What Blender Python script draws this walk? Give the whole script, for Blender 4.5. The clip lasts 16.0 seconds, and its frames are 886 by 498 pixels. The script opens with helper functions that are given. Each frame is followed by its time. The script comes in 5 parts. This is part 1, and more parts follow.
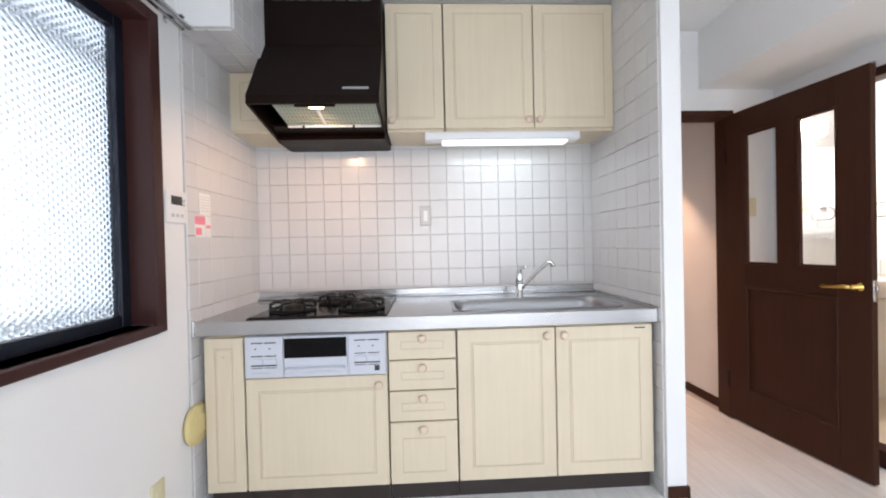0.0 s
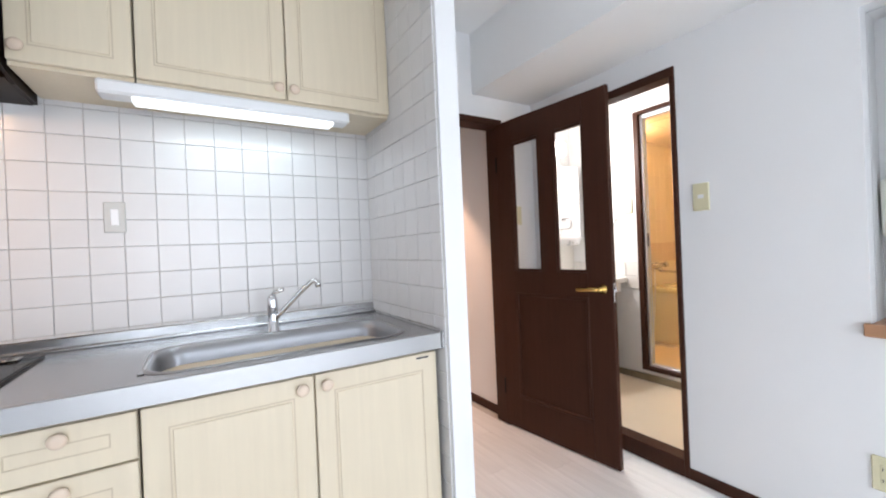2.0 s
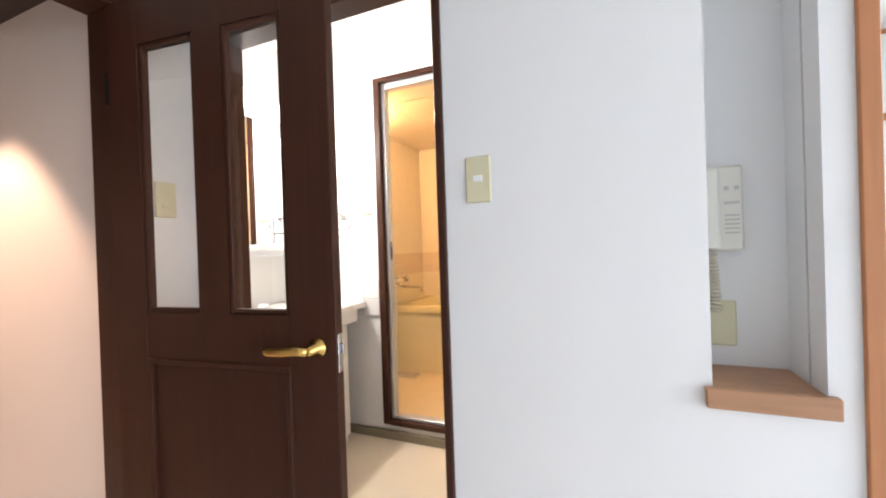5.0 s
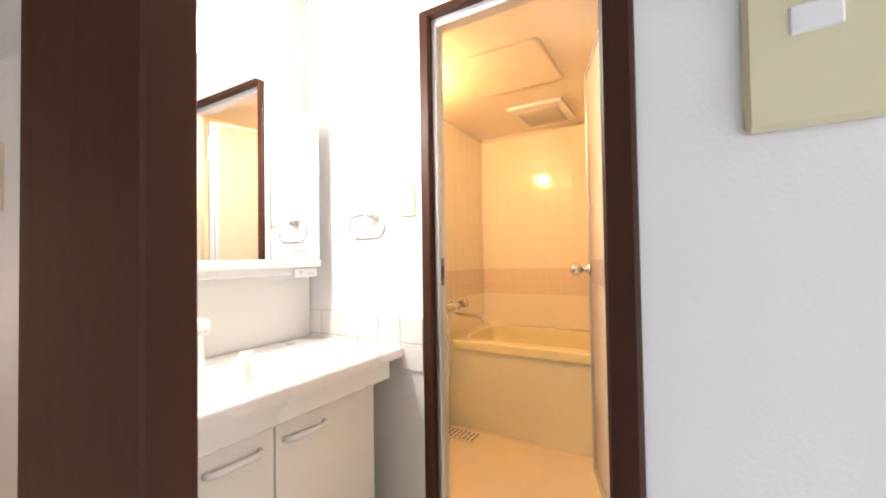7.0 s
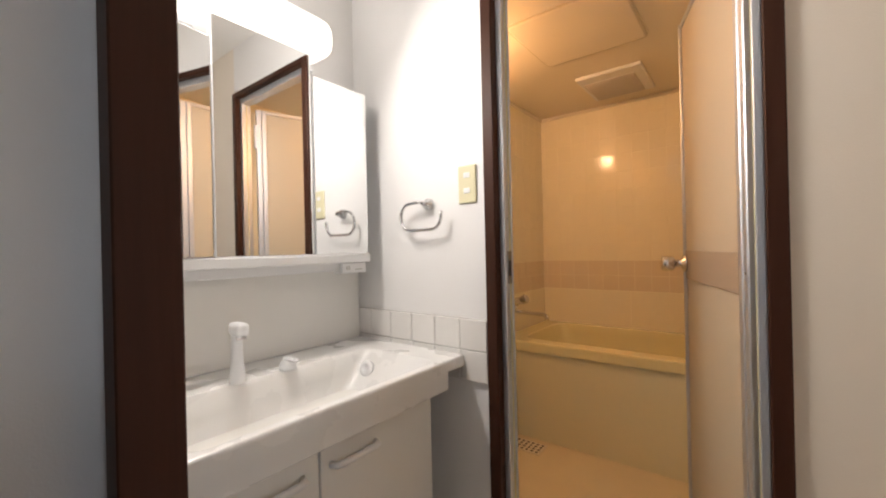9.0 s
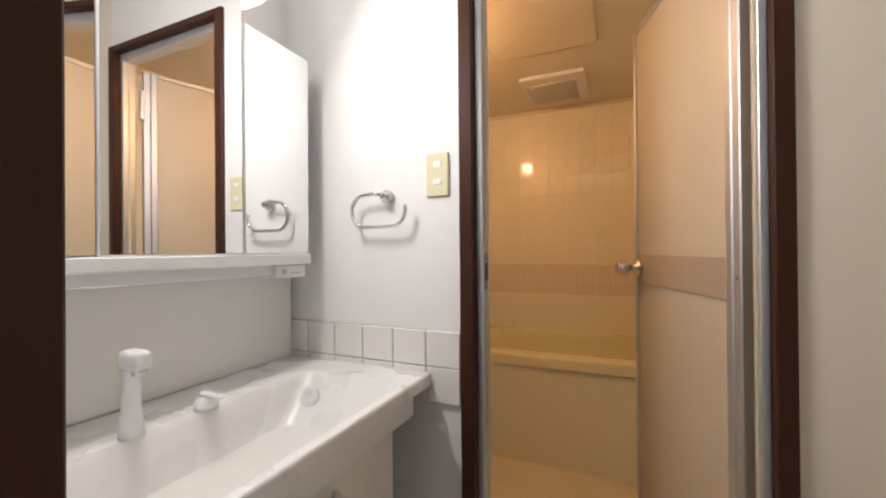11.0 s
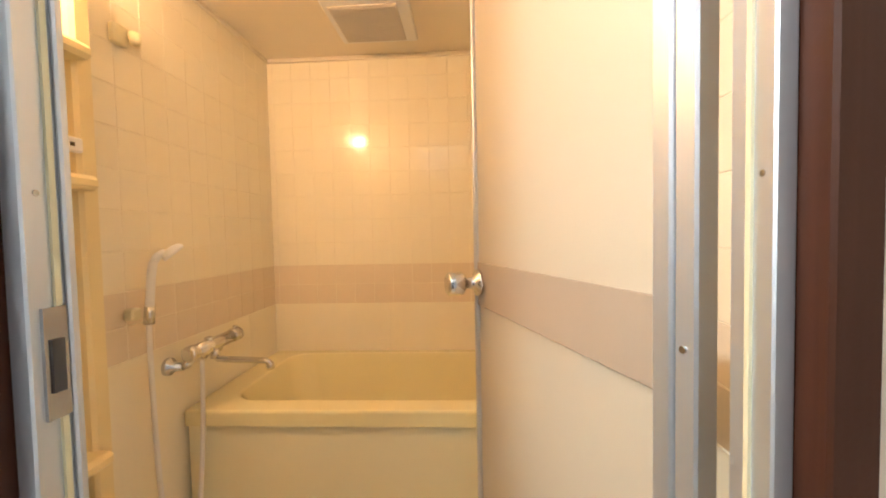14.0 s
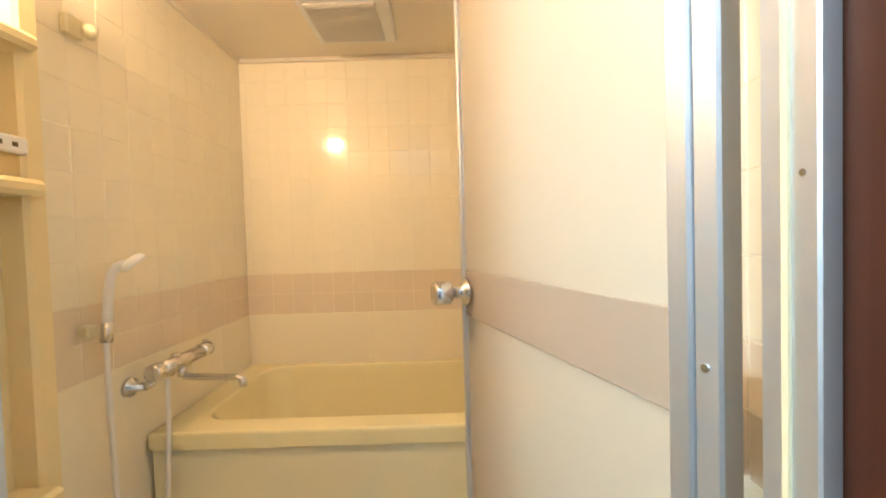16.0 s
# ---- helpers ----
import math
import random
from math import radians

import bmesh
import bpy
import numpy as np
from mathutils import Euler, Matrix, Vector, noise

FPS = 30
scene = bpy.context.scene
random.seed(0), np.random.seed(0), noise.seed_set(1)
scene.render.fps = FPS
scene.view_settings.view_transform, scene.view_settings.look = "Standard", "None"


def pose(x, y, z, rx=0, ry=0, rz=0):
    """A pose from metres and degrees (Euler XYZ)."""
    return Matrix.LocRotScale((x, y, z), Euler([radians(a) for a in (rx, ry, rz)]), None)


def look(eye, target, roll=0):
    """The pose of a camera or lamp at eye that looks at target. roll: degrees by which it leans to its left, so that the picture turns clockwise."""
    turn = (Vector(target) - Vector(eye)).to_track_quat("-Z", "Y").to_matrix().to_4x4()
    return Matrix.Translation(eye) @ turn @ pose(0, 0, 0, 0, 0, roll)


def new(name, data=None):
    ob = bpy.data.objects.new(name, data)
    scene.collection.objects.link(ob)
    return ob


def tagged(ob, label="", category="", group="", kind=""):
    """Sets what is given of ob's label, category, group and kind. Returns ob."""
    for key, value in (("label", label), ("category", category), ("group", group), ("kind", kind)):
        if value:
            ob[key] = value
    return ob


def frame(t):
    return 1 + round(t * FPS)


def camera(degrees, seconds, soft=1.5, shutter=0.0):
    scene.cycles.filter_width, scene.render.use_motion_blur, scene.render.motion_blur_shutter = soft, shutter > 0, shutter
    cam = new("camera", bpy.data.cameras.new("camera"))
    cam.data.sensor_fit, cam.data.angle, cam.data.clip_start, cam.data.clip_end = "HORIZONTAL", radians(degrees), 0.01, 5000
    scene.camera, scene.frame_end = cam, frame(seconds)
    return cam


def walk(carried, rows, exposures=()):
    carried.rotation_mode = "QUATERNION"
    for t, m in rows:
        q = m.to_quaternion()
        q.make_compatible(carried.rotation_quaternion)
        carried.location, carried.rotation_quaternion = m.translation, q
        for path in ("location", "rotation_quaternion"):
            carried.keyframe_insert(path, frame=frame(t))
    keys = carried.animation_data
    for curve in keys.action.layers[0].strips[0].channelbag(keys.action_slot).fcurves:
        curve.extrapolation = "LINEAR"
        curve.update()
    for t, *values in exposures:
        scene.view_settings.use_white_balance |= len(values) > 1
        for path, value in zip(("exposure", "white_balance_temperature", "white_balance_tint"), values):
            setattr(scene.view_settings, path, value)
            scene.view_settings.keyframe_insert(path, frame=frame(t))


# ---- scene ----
cam = camera(96.3, 16.0, soft=2.0)

PATH = [
    (0, (0.319, -0.033, 1.18), (0.411, 1.965, 1.157), -1.3),
    (0.5, (0.33, 0.019, 1.159), (0.618, 1.998, 1.177), -1.9),
    (1, (0.407, 0.164, 1.166), (0.914, 2.098, 1.192), -2.1),
    (1.5, (0.512, 0.314, 1.169), (1.187, 2.196, 1.199), -2.5),
    (2, (0.61, 0.441, 1.185), (1.655, 2.147, 1.177), -2.5),
    (2.5, (0.683, 0.565, 1.195), (2.067, 2.008, 1.195), -3.0),
    (3, (0.806, 0.675, 1.181), (2.359, 1.935, 1.182), -2.9),
    (3.5, (0.983, 0.75, 1.181), (2.646, 1.861, 1.179), -2.0),
    (4, (1.162, 0.838, 1.177), (2.928, 1.775, 1.123), -2.2),
    (4.5, (1.366, 0.96, 1.194), (3.21, 1.734, 1.178), -2.3),
    (4.7, (1.443, 0.997, 1.185), (3.289, 1.767, 1.171), -2.0),
    (6.8, (2.219, 1.432, 1.219), (3.973, 2.392, 1.256), -1.4),
    (7, (2.285, 1.461, 1.226), (4.003, 2.483, 1.27), -0.9),
    (7.5, (2.388, 1.514, 1.231), (3.963, 2.745, 1.278), -0.6),
    (8, (2.418, 1.551, 1.233), (3.991, 2.786, 1.259), -1.0),
    (8.5, (2.42, 1.579, 1.235), (3.965, 2.849, 1.235), -1.4),
    (9.7, (2.474, 1.725, 1.237), (4.151, 2.812, 1.237), -0.8),
    (10.8, (2.469, 1.879, 1.238), (4.258, 2.774, 1.237), -0.1),
    (11, (2.504, 1.897, 1.232), (4.334, 2.704, 1.241), -0.5),
    (11.5, (2.614, 1.939, 1.23), (4.554, 2.426, 1.231), -0.8),
    (12, (2.704, 1.923, 1.239), (4.694, 2.117, 1.234), 0.3),
    (12.5, (2.843, 1.884, 1.241), (4.843, 1.863, 1.232), -0.5),
    (13, (2.998, 1.865, 1.271), (4.998, 1.844, 1.212), -0.6),
    (13.5, (3.109, 1.866, 1.281), (5.106, 1.897, 1.185), -1.1),
    (14, (3.247, 1.861, 1.286), (5.243, 1.963, 1.206), -1.2),
    (14.5, (3.289, 1.87, 1.293), (5.283, 2.0, 1.219), -1.5),
    (15, (3.312, 1.874, 1.292), (5.307, 1.983, 1.202), -1.8),
    (15.5, (3.32, 1.871, 1.292), (5.317, 1.945, 1.208), -1.7),
    (16, (3.297, 1.88, 1.29), (5.296, 1.874, 1.233), -1.7),
]
walk(cam, [(t, look(eye, target, roll)) for t, eye, target, roll in PATH],
     [(0, 0.05, 6550, 15), (1.0, 0.05, 6450, 15), (2.0, 0.15, 6350, 14), (3.0, 0.17, 6400, 14), (4.5, 0.3, 6500, 13), (6.8, 0.4, 6650, 16), (7.5, -0.15, 6850, 16), (8.0, -0.62, 6900, 16), (8.5, -0.8, 6800, 15), (11, -1.0, 6400, 14), (12.5, -0.55, 6400, 15),
      (13.0, -0.28, 6350, 13), (13.5, -0.12, 6250, 8), (14, 0.05, 5850, 5), (14.5, 0.15, 5500, 1), (15, 0.16, 5350, -2), (16, 0.17, 5000, -5)])

# ---------- world and lights ----------
world = bpy.data.worlds.new("world")
scene.world = world
world.use_nodes = True
sky = world.node_tree.nodes.new("ShaderNodeTexSky")
sky.sky_type, sky.sun_disc, sky.sun_elevation, sky.sun_rotation = "NISHITA", False, radians(45), radians(200)
world.node_tree.links.new(sky.outputs[0], world.node_tree.nodes["Background"].inputs[0])
world.node_tree.nodes["Background"].inputs[1].default_value = 0.1


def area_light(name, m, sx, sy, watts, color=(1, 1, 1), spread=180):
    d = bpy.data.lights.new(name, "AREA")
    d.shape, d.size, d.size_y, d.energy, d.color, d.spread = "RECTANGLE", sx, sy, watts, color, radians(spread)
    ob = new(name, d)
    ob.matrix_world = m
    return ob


def bulb_light(name, x, y, z, watts, color, radius=0.04):
    d = bpy.data.lights.new(name, "POINT")
    d.energy, d.color, d.shadow_soft_size = watts, color, radius
    ob = new(name, d)
    ob.location = (x, y, z)
    return ob


WARM, AMBER, DAY, COOL = (1.0, 0.62, 0.36), (1.0, 0.54, 0.25), (0.83, 0.92, 1.0), (0.80, 0.96, 1.0)
# added daylight from an assumed balcony opening, out of view
area_light("daylight_assumed_balcony", look((1.0, -2.33, 1.0), (1.0, 2, -1.3)), 2.6, 1.6, 72, DAY)
# added daylight for the tatami room; its window is assumed and unseen
area_light("daylight_assumed_tatami", look((3.7, -0.66, 1.2), (3.7, 2, 1.1)), 1.6, 1.7, 45, DAY)
area_light("undercabinet_tube_light", look((0.80, 2.215, 1.735), (0.80, 2.45, 1.0)), 0.55, 0.05, 1.4, COOL)
area_light("hood_lamp_light", look((-0.18, 1.885, 1.832), (-0.22, 2.0, 0.9)), 0.06, 0.04, 4, WARM)
d = bpy.data.lights.new("hall_downlight_spot", "SPOT")
d.energy, d.color, d.spot_size, d.spot_blend, d.shadow_soft_size = 80, (1.0, 0.60, 0.38), radians(84), 0.35, 0.03
new("hall_downlight_spot", d).location = (1.96, 3.3, 2.12)
for x in (2.92, 3.10):
    bulb_light("vanity_lamp_bulb", x, 2.735, 1.98, 2, (1.0, 0.95, 0.87), 0.03)
area_light("vanity_lamp_tube", look((3.01, 2.735, 1.975), (2.95, 1.5, 1.3)), 0.30, 0.09, 21, (1.0, 0.95, 0.87))
bulb_light("bath_lamp_bulb", 3.95, 2.745, 2.075, 30, AMBER, 0.04)


# ---------- materials ----------
def material(name, color, rough=0.5, metal=0.0, vary=0.06, scale=6.0, grain=0.0, grain_scale=(1, 1, 1), bump=0.0,
             bump_scale=200.0, rand=0.0, coat=0.0, wear=0.05, spec=0.5):
    """Principled surface: cloudy variation, stretched grain, fine relief, per-object shade."""
    m = bpy.data.materials.new(name)
    m.use_nodes = True
    nt = m.node_tree
    N, Lk = nt.nodes, nt.links
    b = N["Principled BSDF"]
    b.inputs["Metallic"].default_value = metal
    b.inputs["Coat Weight"].default_value = coat
    b.inputs["Specular IOR Level"].default_value = spec
    tc = N.new("ShaderNodeTexCoord")
    n1 = N.new("ShaderNodeTexNoise")
    n1.inputs["Scale"].default_value, n1.inputs["Detail"].default_value = scale, 5
    Lk.new(tc.outputs["Object"], n1.inputs["Vector"])
    hsv = N.new("ShaderNodeHueSaturation")
    hsv.inputs["Color"].default_value = (*color, 1)
    amount = N.new("ShaderNodeMath")
    amount.operation, amount.inputs[1].default_value, amount.inputs[2].default_value = "MULTIPLY_ADD", 2 * vary, 1 - vary
    Lk.new(n1.outputs["Fac"], amount.inputs[0])
    last = amount.outputs[0]
    if grain:
        mp = N.new("ShaderNodeMapping")
        mp.inputs["Scale"].default_value = grain_scale
        Lk.new(tc.outputs["Object"], mp.inputs["Vector"])
        n2 = N.new("ShaderNodeTexNoise")
        n2.inputs["Scale"].default_value, n2.inputs["Detail"].default_value, n2.inputs["Distortion"].default_value = 1.0, 6, 0.6
        Lk.new(mp.outputs[0], n2.inputs["Vector"])
        a2 = N.new("ShaderNodeMath")
        a2.operation, a2.inputs[1].default_value, a2.inputs[2].default_value = "MULTIPLY_ADD", 2 * grain, -grain
        Lk.new(n2.outputs["Fac"], a2.inputs[0])
        s = N.new("ShaderNodeMath")
        Lk.new(last, s.inputs[0]), Lk.new(a2.outputs[0], s.inputs[1])
        last = s.outputs[0]
    if rand:
        oi = N.new("ShaderNodeObjectInfo")
        a3 = N.new("ShaderNodeMath")
        a3.operation, a3.inputs[1].default_value, a3.inputs[2].default_value = "MULTIPLY_ADD", 2 * rand, -rand
        Lk.new(oi.outputs["Random"], a3.inputs[0])
        s = N.new("ShaderNodeMath")
        Lk.new(last, s.inputs[0]), Lk.new(a3.outputs[0], s.inputs[1])
        last = s.outputs[0]
    Lk.new(last, hsv.inputs["Value"])
    Lk.new(hsv.outputs[0], b.inputs["Base Color"])
    r = N.new("ShaderNodeMath")
    r.operation, r.inputs[1].default_value, r.inputs[2].default_value = "MULTIPLY_ADD", wear * 2, max(0.02, rough - wear)
    Lk.new(n1.outputs["Fac"], r.inputs[0]), Lk.new(r.outputs[0], b.inputs["Roughness"])
    if bump:
        n3 = N.new("ShaderNodeTexNoise")
        n3.inputs["Scale"].default_value, n3.inputs["Detail"].default_value = bump_scale, 3
        Lk.new(tc.outputs["Object"], n3.inputs["Vector"])
        bp = N.new("ShaderNodeBump")
        bp.inputs["Strength"].default_value, bp.inputs["Distance"].default_value = bump, 0.002
        Lk.new(n3.outputs["Fac"], bp.inputs["Height"]), Lk.new(bp.outputs[0], b.inputs["Normal"])
    return m


def glass(name, color=(1, 1, 1), rough=0.0, relief=0.0):
    m = material(name, color, rough, vary=0.0, wear=0.0, bump=relief, bump_scale=90)
    b = m.node_tree.nodes["Principled BSDF"]
    b.inputs["Transmission Weight"].default_value, b.inputs["IOR"].default_value = 1.0, 1.3
    return m


def glow(name, color, strength):
    m = material(name, color, 0.4, vary=0.0)
    b = m.node_tree.nodes["Principled BSDF"]
    b.inputs["Emission Color"].default_value, b.inputs["Emission Strength"].default_value = (*color, 1), strength
    return m


WALLPAPER = material("wallpaper", (0.80, 0.80, 0.80), 0.75, vary=0.02, scale=3, bump=0.18, bump_scale=260)
# warm spill from the lamps is put into this paper's cream tint
WALLPAPER_WARM_LIT = material("wallpaper_warm_lit", (0.79, 0.73, 0.65), 0.75, vary=0.025, scale=3, bump=0.18, bump_scale=260)
CEILING = material("ceiling_paper", (0.86, 0.86, 0.85), 0.8, vary=0.02, scale=3, bump=0.3, bump_scale=220)
TILE = material("glazed_white_tile", (0.64, 0.63, 0.63), 0.2, vary=0.015, scale=20, rand=0.015, bump=0.05, bump_scale=30)
TILE_WHITE = material("white_washroom_tile", (0.78, 0.77, 0.75), 0.16, vary=0.015, scale=20, rand=0.01, bump=0.05, bump_scale=30)
GROUT = material("grey_grout", (0.46, 0.44, 0.42), 0.85, vary=0.1, scale=30, bump=0.3, bump_scale=400)
OAK = material("pale_oak_laminate", (0.69, 0.595, 0.445), 0.42, vary=0.05, scale=2.5, grain=0.06, grain_scale=(55, 55, 2.5), bump=0.06, bump_scale=120)
# darker copy of the oak: groove shade put into the colour
OAK_GROOVE_SHADE = material("oak_groove_shade", (0.56, 0.46, 0.33), 0.5, vary=0.08, scale=8, grain=0.06, grain_scale=(55, 55, 2.5))
KNOB = material("rose_beige_knob", (0.69, 0.55, 0.43), 0.35, vary=0.05)
STEEL = material("brushed_steel", (0.46, 0.46, 0.465), 0.24, 1.0, vary=0.05, scale=9, grain=0.03, grain_scale=(3, 160, 160), bump=0.04, bump_scale=300)
BOWL_STEEL = material("satin_sink_steel", (0.36, 0.36, 0.37), 0.34, 1.0, vary=0.06, scale=9, grain=0.03, grain_scale=(3, 160, 160))
CHROME = material("chrome", (0.68, 0.68, 0.69), 0.09, 1.0, vary=0.02)
BLACK_GLASS = material("black_enamel", (0.007, 0.0065, 0.0065), 0.16, spec=0.06, vary=0.1)
IRON = material("black_cast_iron", (0.010, 0.0095, 0.0095), 0.45, spec=0.2, vary=0.2, scale=60, bump=0.3, bump_scale=400)
HOOD = material("dark_brown_enamel", (0.010, 0.005, 0.0035), 0.4, spec=0.12, vary=0.08, scale=10)
FILTER = material("hood_filter", (0.34, 0.38, 0.30), 0.45, 0.3, vary=0.1, scale=20)
FILTER_EDGE = material("filter_mesh_edge", (0.48, 0.52, 0.44), 0.45, 0.2, vary=0.06, scale=20)
WHITE_PLASTIC = material("white_plastic", (0.78, 0.79, 0.80), 0.35, vary=0.02)
GRILL_FRONT = material("lilac_grey_grill_front", (0.58, 0.60, 0.66), 0.35, vary=0.02)
IVORY = material("ivory_plastic", (0.66, 0.62, 0.42), 0.35, vary=0.03)
INTERCOM = material("aged_white_plastic", (0.74, 0.72, 0.65), 0.38, vary=0.03)
GREY_PLASTIC = material("grey_plastic", (0.50, 0.50, 0.48), 0.4, vary=0.03)
INK = material("dark_print", (0.05, 0.05, 0.055), 0.5)
PINK = material("pink_label", (0.80, 0.24, 0.32), 0.5)
PAPER = material("paper_label", (0.78, 0.77, 0.75), 0.6)
DARKWOOD = material("dark_brown_wood", (0.047, 0.0165, 0.0088), 0.5, spec=0.18, vary=0.12, scale=5, grain=0.25, grain_scale=(70, 70, 3), bump=0.12, bump_scale=90)
PLINTH = material("dark_plinth", (0.030, 0.020, 0.017), 0.5, vary=0.1)
BRASS = material("brass", (0.62, 0.40, 0.12), 0.2, 1.0, vary=0.05)
CEDAR = material("orange_cedar", (0.46, 0.19, 0.08), 0.5, vary=0.1, scale=6, grain=0.2, grain_scale=(50, 50, 3))
SILLWOOD = material("brown_sill_wood", (0.42, 0.22, 0.12), 0.4, vary=0.1, scale=6, grain=0.25, grain_scale=(60, 4, 60))
PLANK = material("pale_vinyl_plank", (0.84, 0.83, 0.81), 0.33, vary=0.05, scale=3, grain=0.14, grain_scale=(45, 3, 1), rand=0.035, bump=0.05, bump_scale=120)
PLANK_GAP = material("plank_joint", (0.58, 0.56, 0.53), 0.7)
VINYL = material("cream_vinyl_floor", (0.66, 0.58, 0.46), 0.4, vary=0.06, scale=4, bump=0.08, bump_scale=150)
# hall ceiling: its darkness is set in the base colour
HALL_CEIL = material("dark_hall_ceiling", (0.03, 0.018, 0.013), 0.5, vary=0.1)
TATAMI = material("tatami_straw", (0.72, 0.70, 0.56), 0.8, vary=0.05, scale=5, grain=0.1, grain_scale=(4, 220, 4), bump=0.3, bump_scale=300)
BATH_PANEL = material("cream_bath_panel", (0.76, 0.70, 0.58), 0.3, vary=0.03, scale=4)
BATH_TILE = material("cream_bath_tile", (0.87, 0.81, 0.64), 0.08, vary=0.02, scale=15, rand=0.012, bump=0.03, bump_scale=25)
BAND_TILE = material("taupe_band_tile", (0.76, 0.66, 0.51), 0.14, vary=0.03, scale=15, rand=0.012)
BATH_GROUT = material("cream_grout", (0.84, 0.78, 0.62), 0.4, vary=0.06, scale=20)
TUB = material("yellow_cream_acrylic", (0.80, 0.74, 0.44), 0.22, wear=0.01, vary=0.02, coat=0.2)
SHELF_CREAM = material("amber_cream_shelf", (0.78, 0.67, 0.38), 0.3, wear=0.01, vary=0.015)
TUB_PANEL = material("cream_tub_panel", (0.80, 0.76, 0.54), 0.28, wear=0.01, vary=0.012)
BATH_FLOOR = material("cream_bath_floor", (0.74, 0.64, 0.44), 0.4, vary=0.05, scale=10, bump=0.2, bump_scale=120)
ALU = material("anodised_aluminium", (0.62, 0.66, 0.72), 0.42, 0.85, vary=0.02, scale=8, wear=0.01)
FROST = material("frosted_door_panel", (0.62, 0.57, 0.47), 0.45, vary=0.03, scale=5, bump=0.08, bump_scale=160)
FROST.node_tree.nodes["Principled BSDF"].inputs["Transmission Weight"].default_value = 0.4
BASIN = material("white_vanity_ceramic", (0.80, 0.80, 0.79), 0.28, vary=0.01)
VANITY = material("white_vanity_laminate", (0.78, 0.77, 0.74), 0.3, vary=0.02)
MIRROR = material("mirror_silver", (0.90, 0.91, 0.91), 0.015, 1.0, vary=0.0, wear=0.0)
CLEAR = glass("clear_pane")
PATTERN = glass("patterned_window_glass", (0.93, 0.97, 1.0), 0.30, 0.0)


def rolled_pattern(m):
    """Crossed diagonal ribs rolled into the glass: relief and slightly darker valleys."""
    N, Lk = m.node_tree.nodes, m.node_tree.links
    b = N["Principled BSDF"]
    tc = N.new("ShaderNodeTexCoord")
    ribs = []
    for turn in (38, -38):
        mp, w = N.new("ShaderNodeMapping"), N.new("ShaderNodeTexWave")
        mp.inputs["Rotation"].default_value = (radians(turn), 0, 0)
        w.bands_direction, w.inputs["Scale"].default_value, w.inputs["Distortion"].default_value = "Z", 16.0, 1.2
        w.inputs["Detail"].default_value = 1.0
        Lk.new(tc.outputs["Object"], mp.inputs["Vector"]), Lk.new(mp.outputs[0], w.inputs["Vector"])
        ribs.append(w)
    mul = N.new("ShaderNodeMath")
    mul.operation = "MULTIPLY"
    Lk.new(ribs[0].outputs["Fac"], mul.inputs[0]), Lk.new(ribs[1].outputs["Fac"], mul.inputs[1])
    ramp = N.new("ShaderNodeValToRGB")
    ramp.color_ramp.elements[0].color, ramp.color_ramp.elements[1].color = (0.76, 0.82, 0.87, 1), (0.97, 0.99, 1.0, 1)
    ramp.color_ramp.elements[1].position = 0.55
    Lk.new(mul.outputs[0], ramp.inputs[0]), Lk.new(ramp.outputs[0], b.inputs["Base Color"])
    bp = N.new("ShaderNodeBump")
    bp.inputs["Strength"].default_value, bp.inputs["Distance"].default_value = 0.8, 0.004
    Lk.new(mul.outputs[0], bp.inputs["Height"]), Lk.new(bp.outputs[0], b.inputs["Normal"])


rolled_pattern(PATTERN)
OUTSIDE = glow("overcast_daylight", (0.86, 0.93, 1.0), 1.15)


def pleated_daylight(m):
    """Soft upright streaks in the pale light beyond the window."""
    N, Lk = m.node_tree.nodes, m.node_tree.links
    tc, mp, n = N.new("ShaderNodeTexCoord"), N.new("ShaderNodeMapping"), N.new("ShaderNodeTexNoise")
    mp.inputs["Scale"].default_value = (1, 7, 0.35)
    n.inputs["Scale"].default_value, n.inputs["Detail"].default_value = 1.0, 2
    Lk.new(tc.outputs["Object"], mp.inputs["Vector"]), Lk.new(mp.outputs[0], n.inputs["Vector"])
    ramp = N.new("ShaderNodeValToRGB")
    ramp.color_ramp.elements[0].position, ramp.color_ramp.elements[1].position = 0.3, 0.65
    ramp.color_ramp.elements[0].color, ramp.color_ramp.elements[1].color = (0.62, 0.72, 0.80, 1), (0.90, 0.96, 1.0, 1)
    Lk.new(n.outputs["Fac"], ramp.inputs[0]), Lk.new(ramp.outputs[0], N["Principled BSDF"].inputs["Emission Color"])


pleated_daylight(OUTSIDE)
BLACKFRAME = material("navy_black_aluminium", (0.012, 0.016, 0.028), 0.35, 0.4, vary=0.1)
MAROON = material("maroon_window_casing", (0.045, 0.016, 0.014), 0.4, spec=0.25, vary=0.15, scale=5, grain=0.2, grain_scale=(60, 60, 3))
TUBE = glow("lit_tube", (0.93, 0.98, 1.0), 1.1)
WARM_BULB = glow("lit_warm_bulb", (1.0, 0.66, 0.36), 12)
AMBER_BULB = glow("lit_amber_globe", (1.0, 0.66, 0.34), 9)
DISPLAY = material("dark_display", (0.02, 0.025, 0.022), 0.12)
CREAM_CORD = material("cream_cord", (0.66, 0.60, 0.46), 0.5)
BROWN_STEP = material("olive_step_trim", (0.22, 0.18, 0.12), 0.5)
DRAINHOLE = material("dark_drain", (0.08, 0.06, 0.03), 0.6)
GRILLE = material("grey_grille", (0.60, 0.57, 0.52), 0.5)
CAP = material("yellowed_plastic_cap", (0.66, 0.55, 0.26), 0.4, vary=0.06)


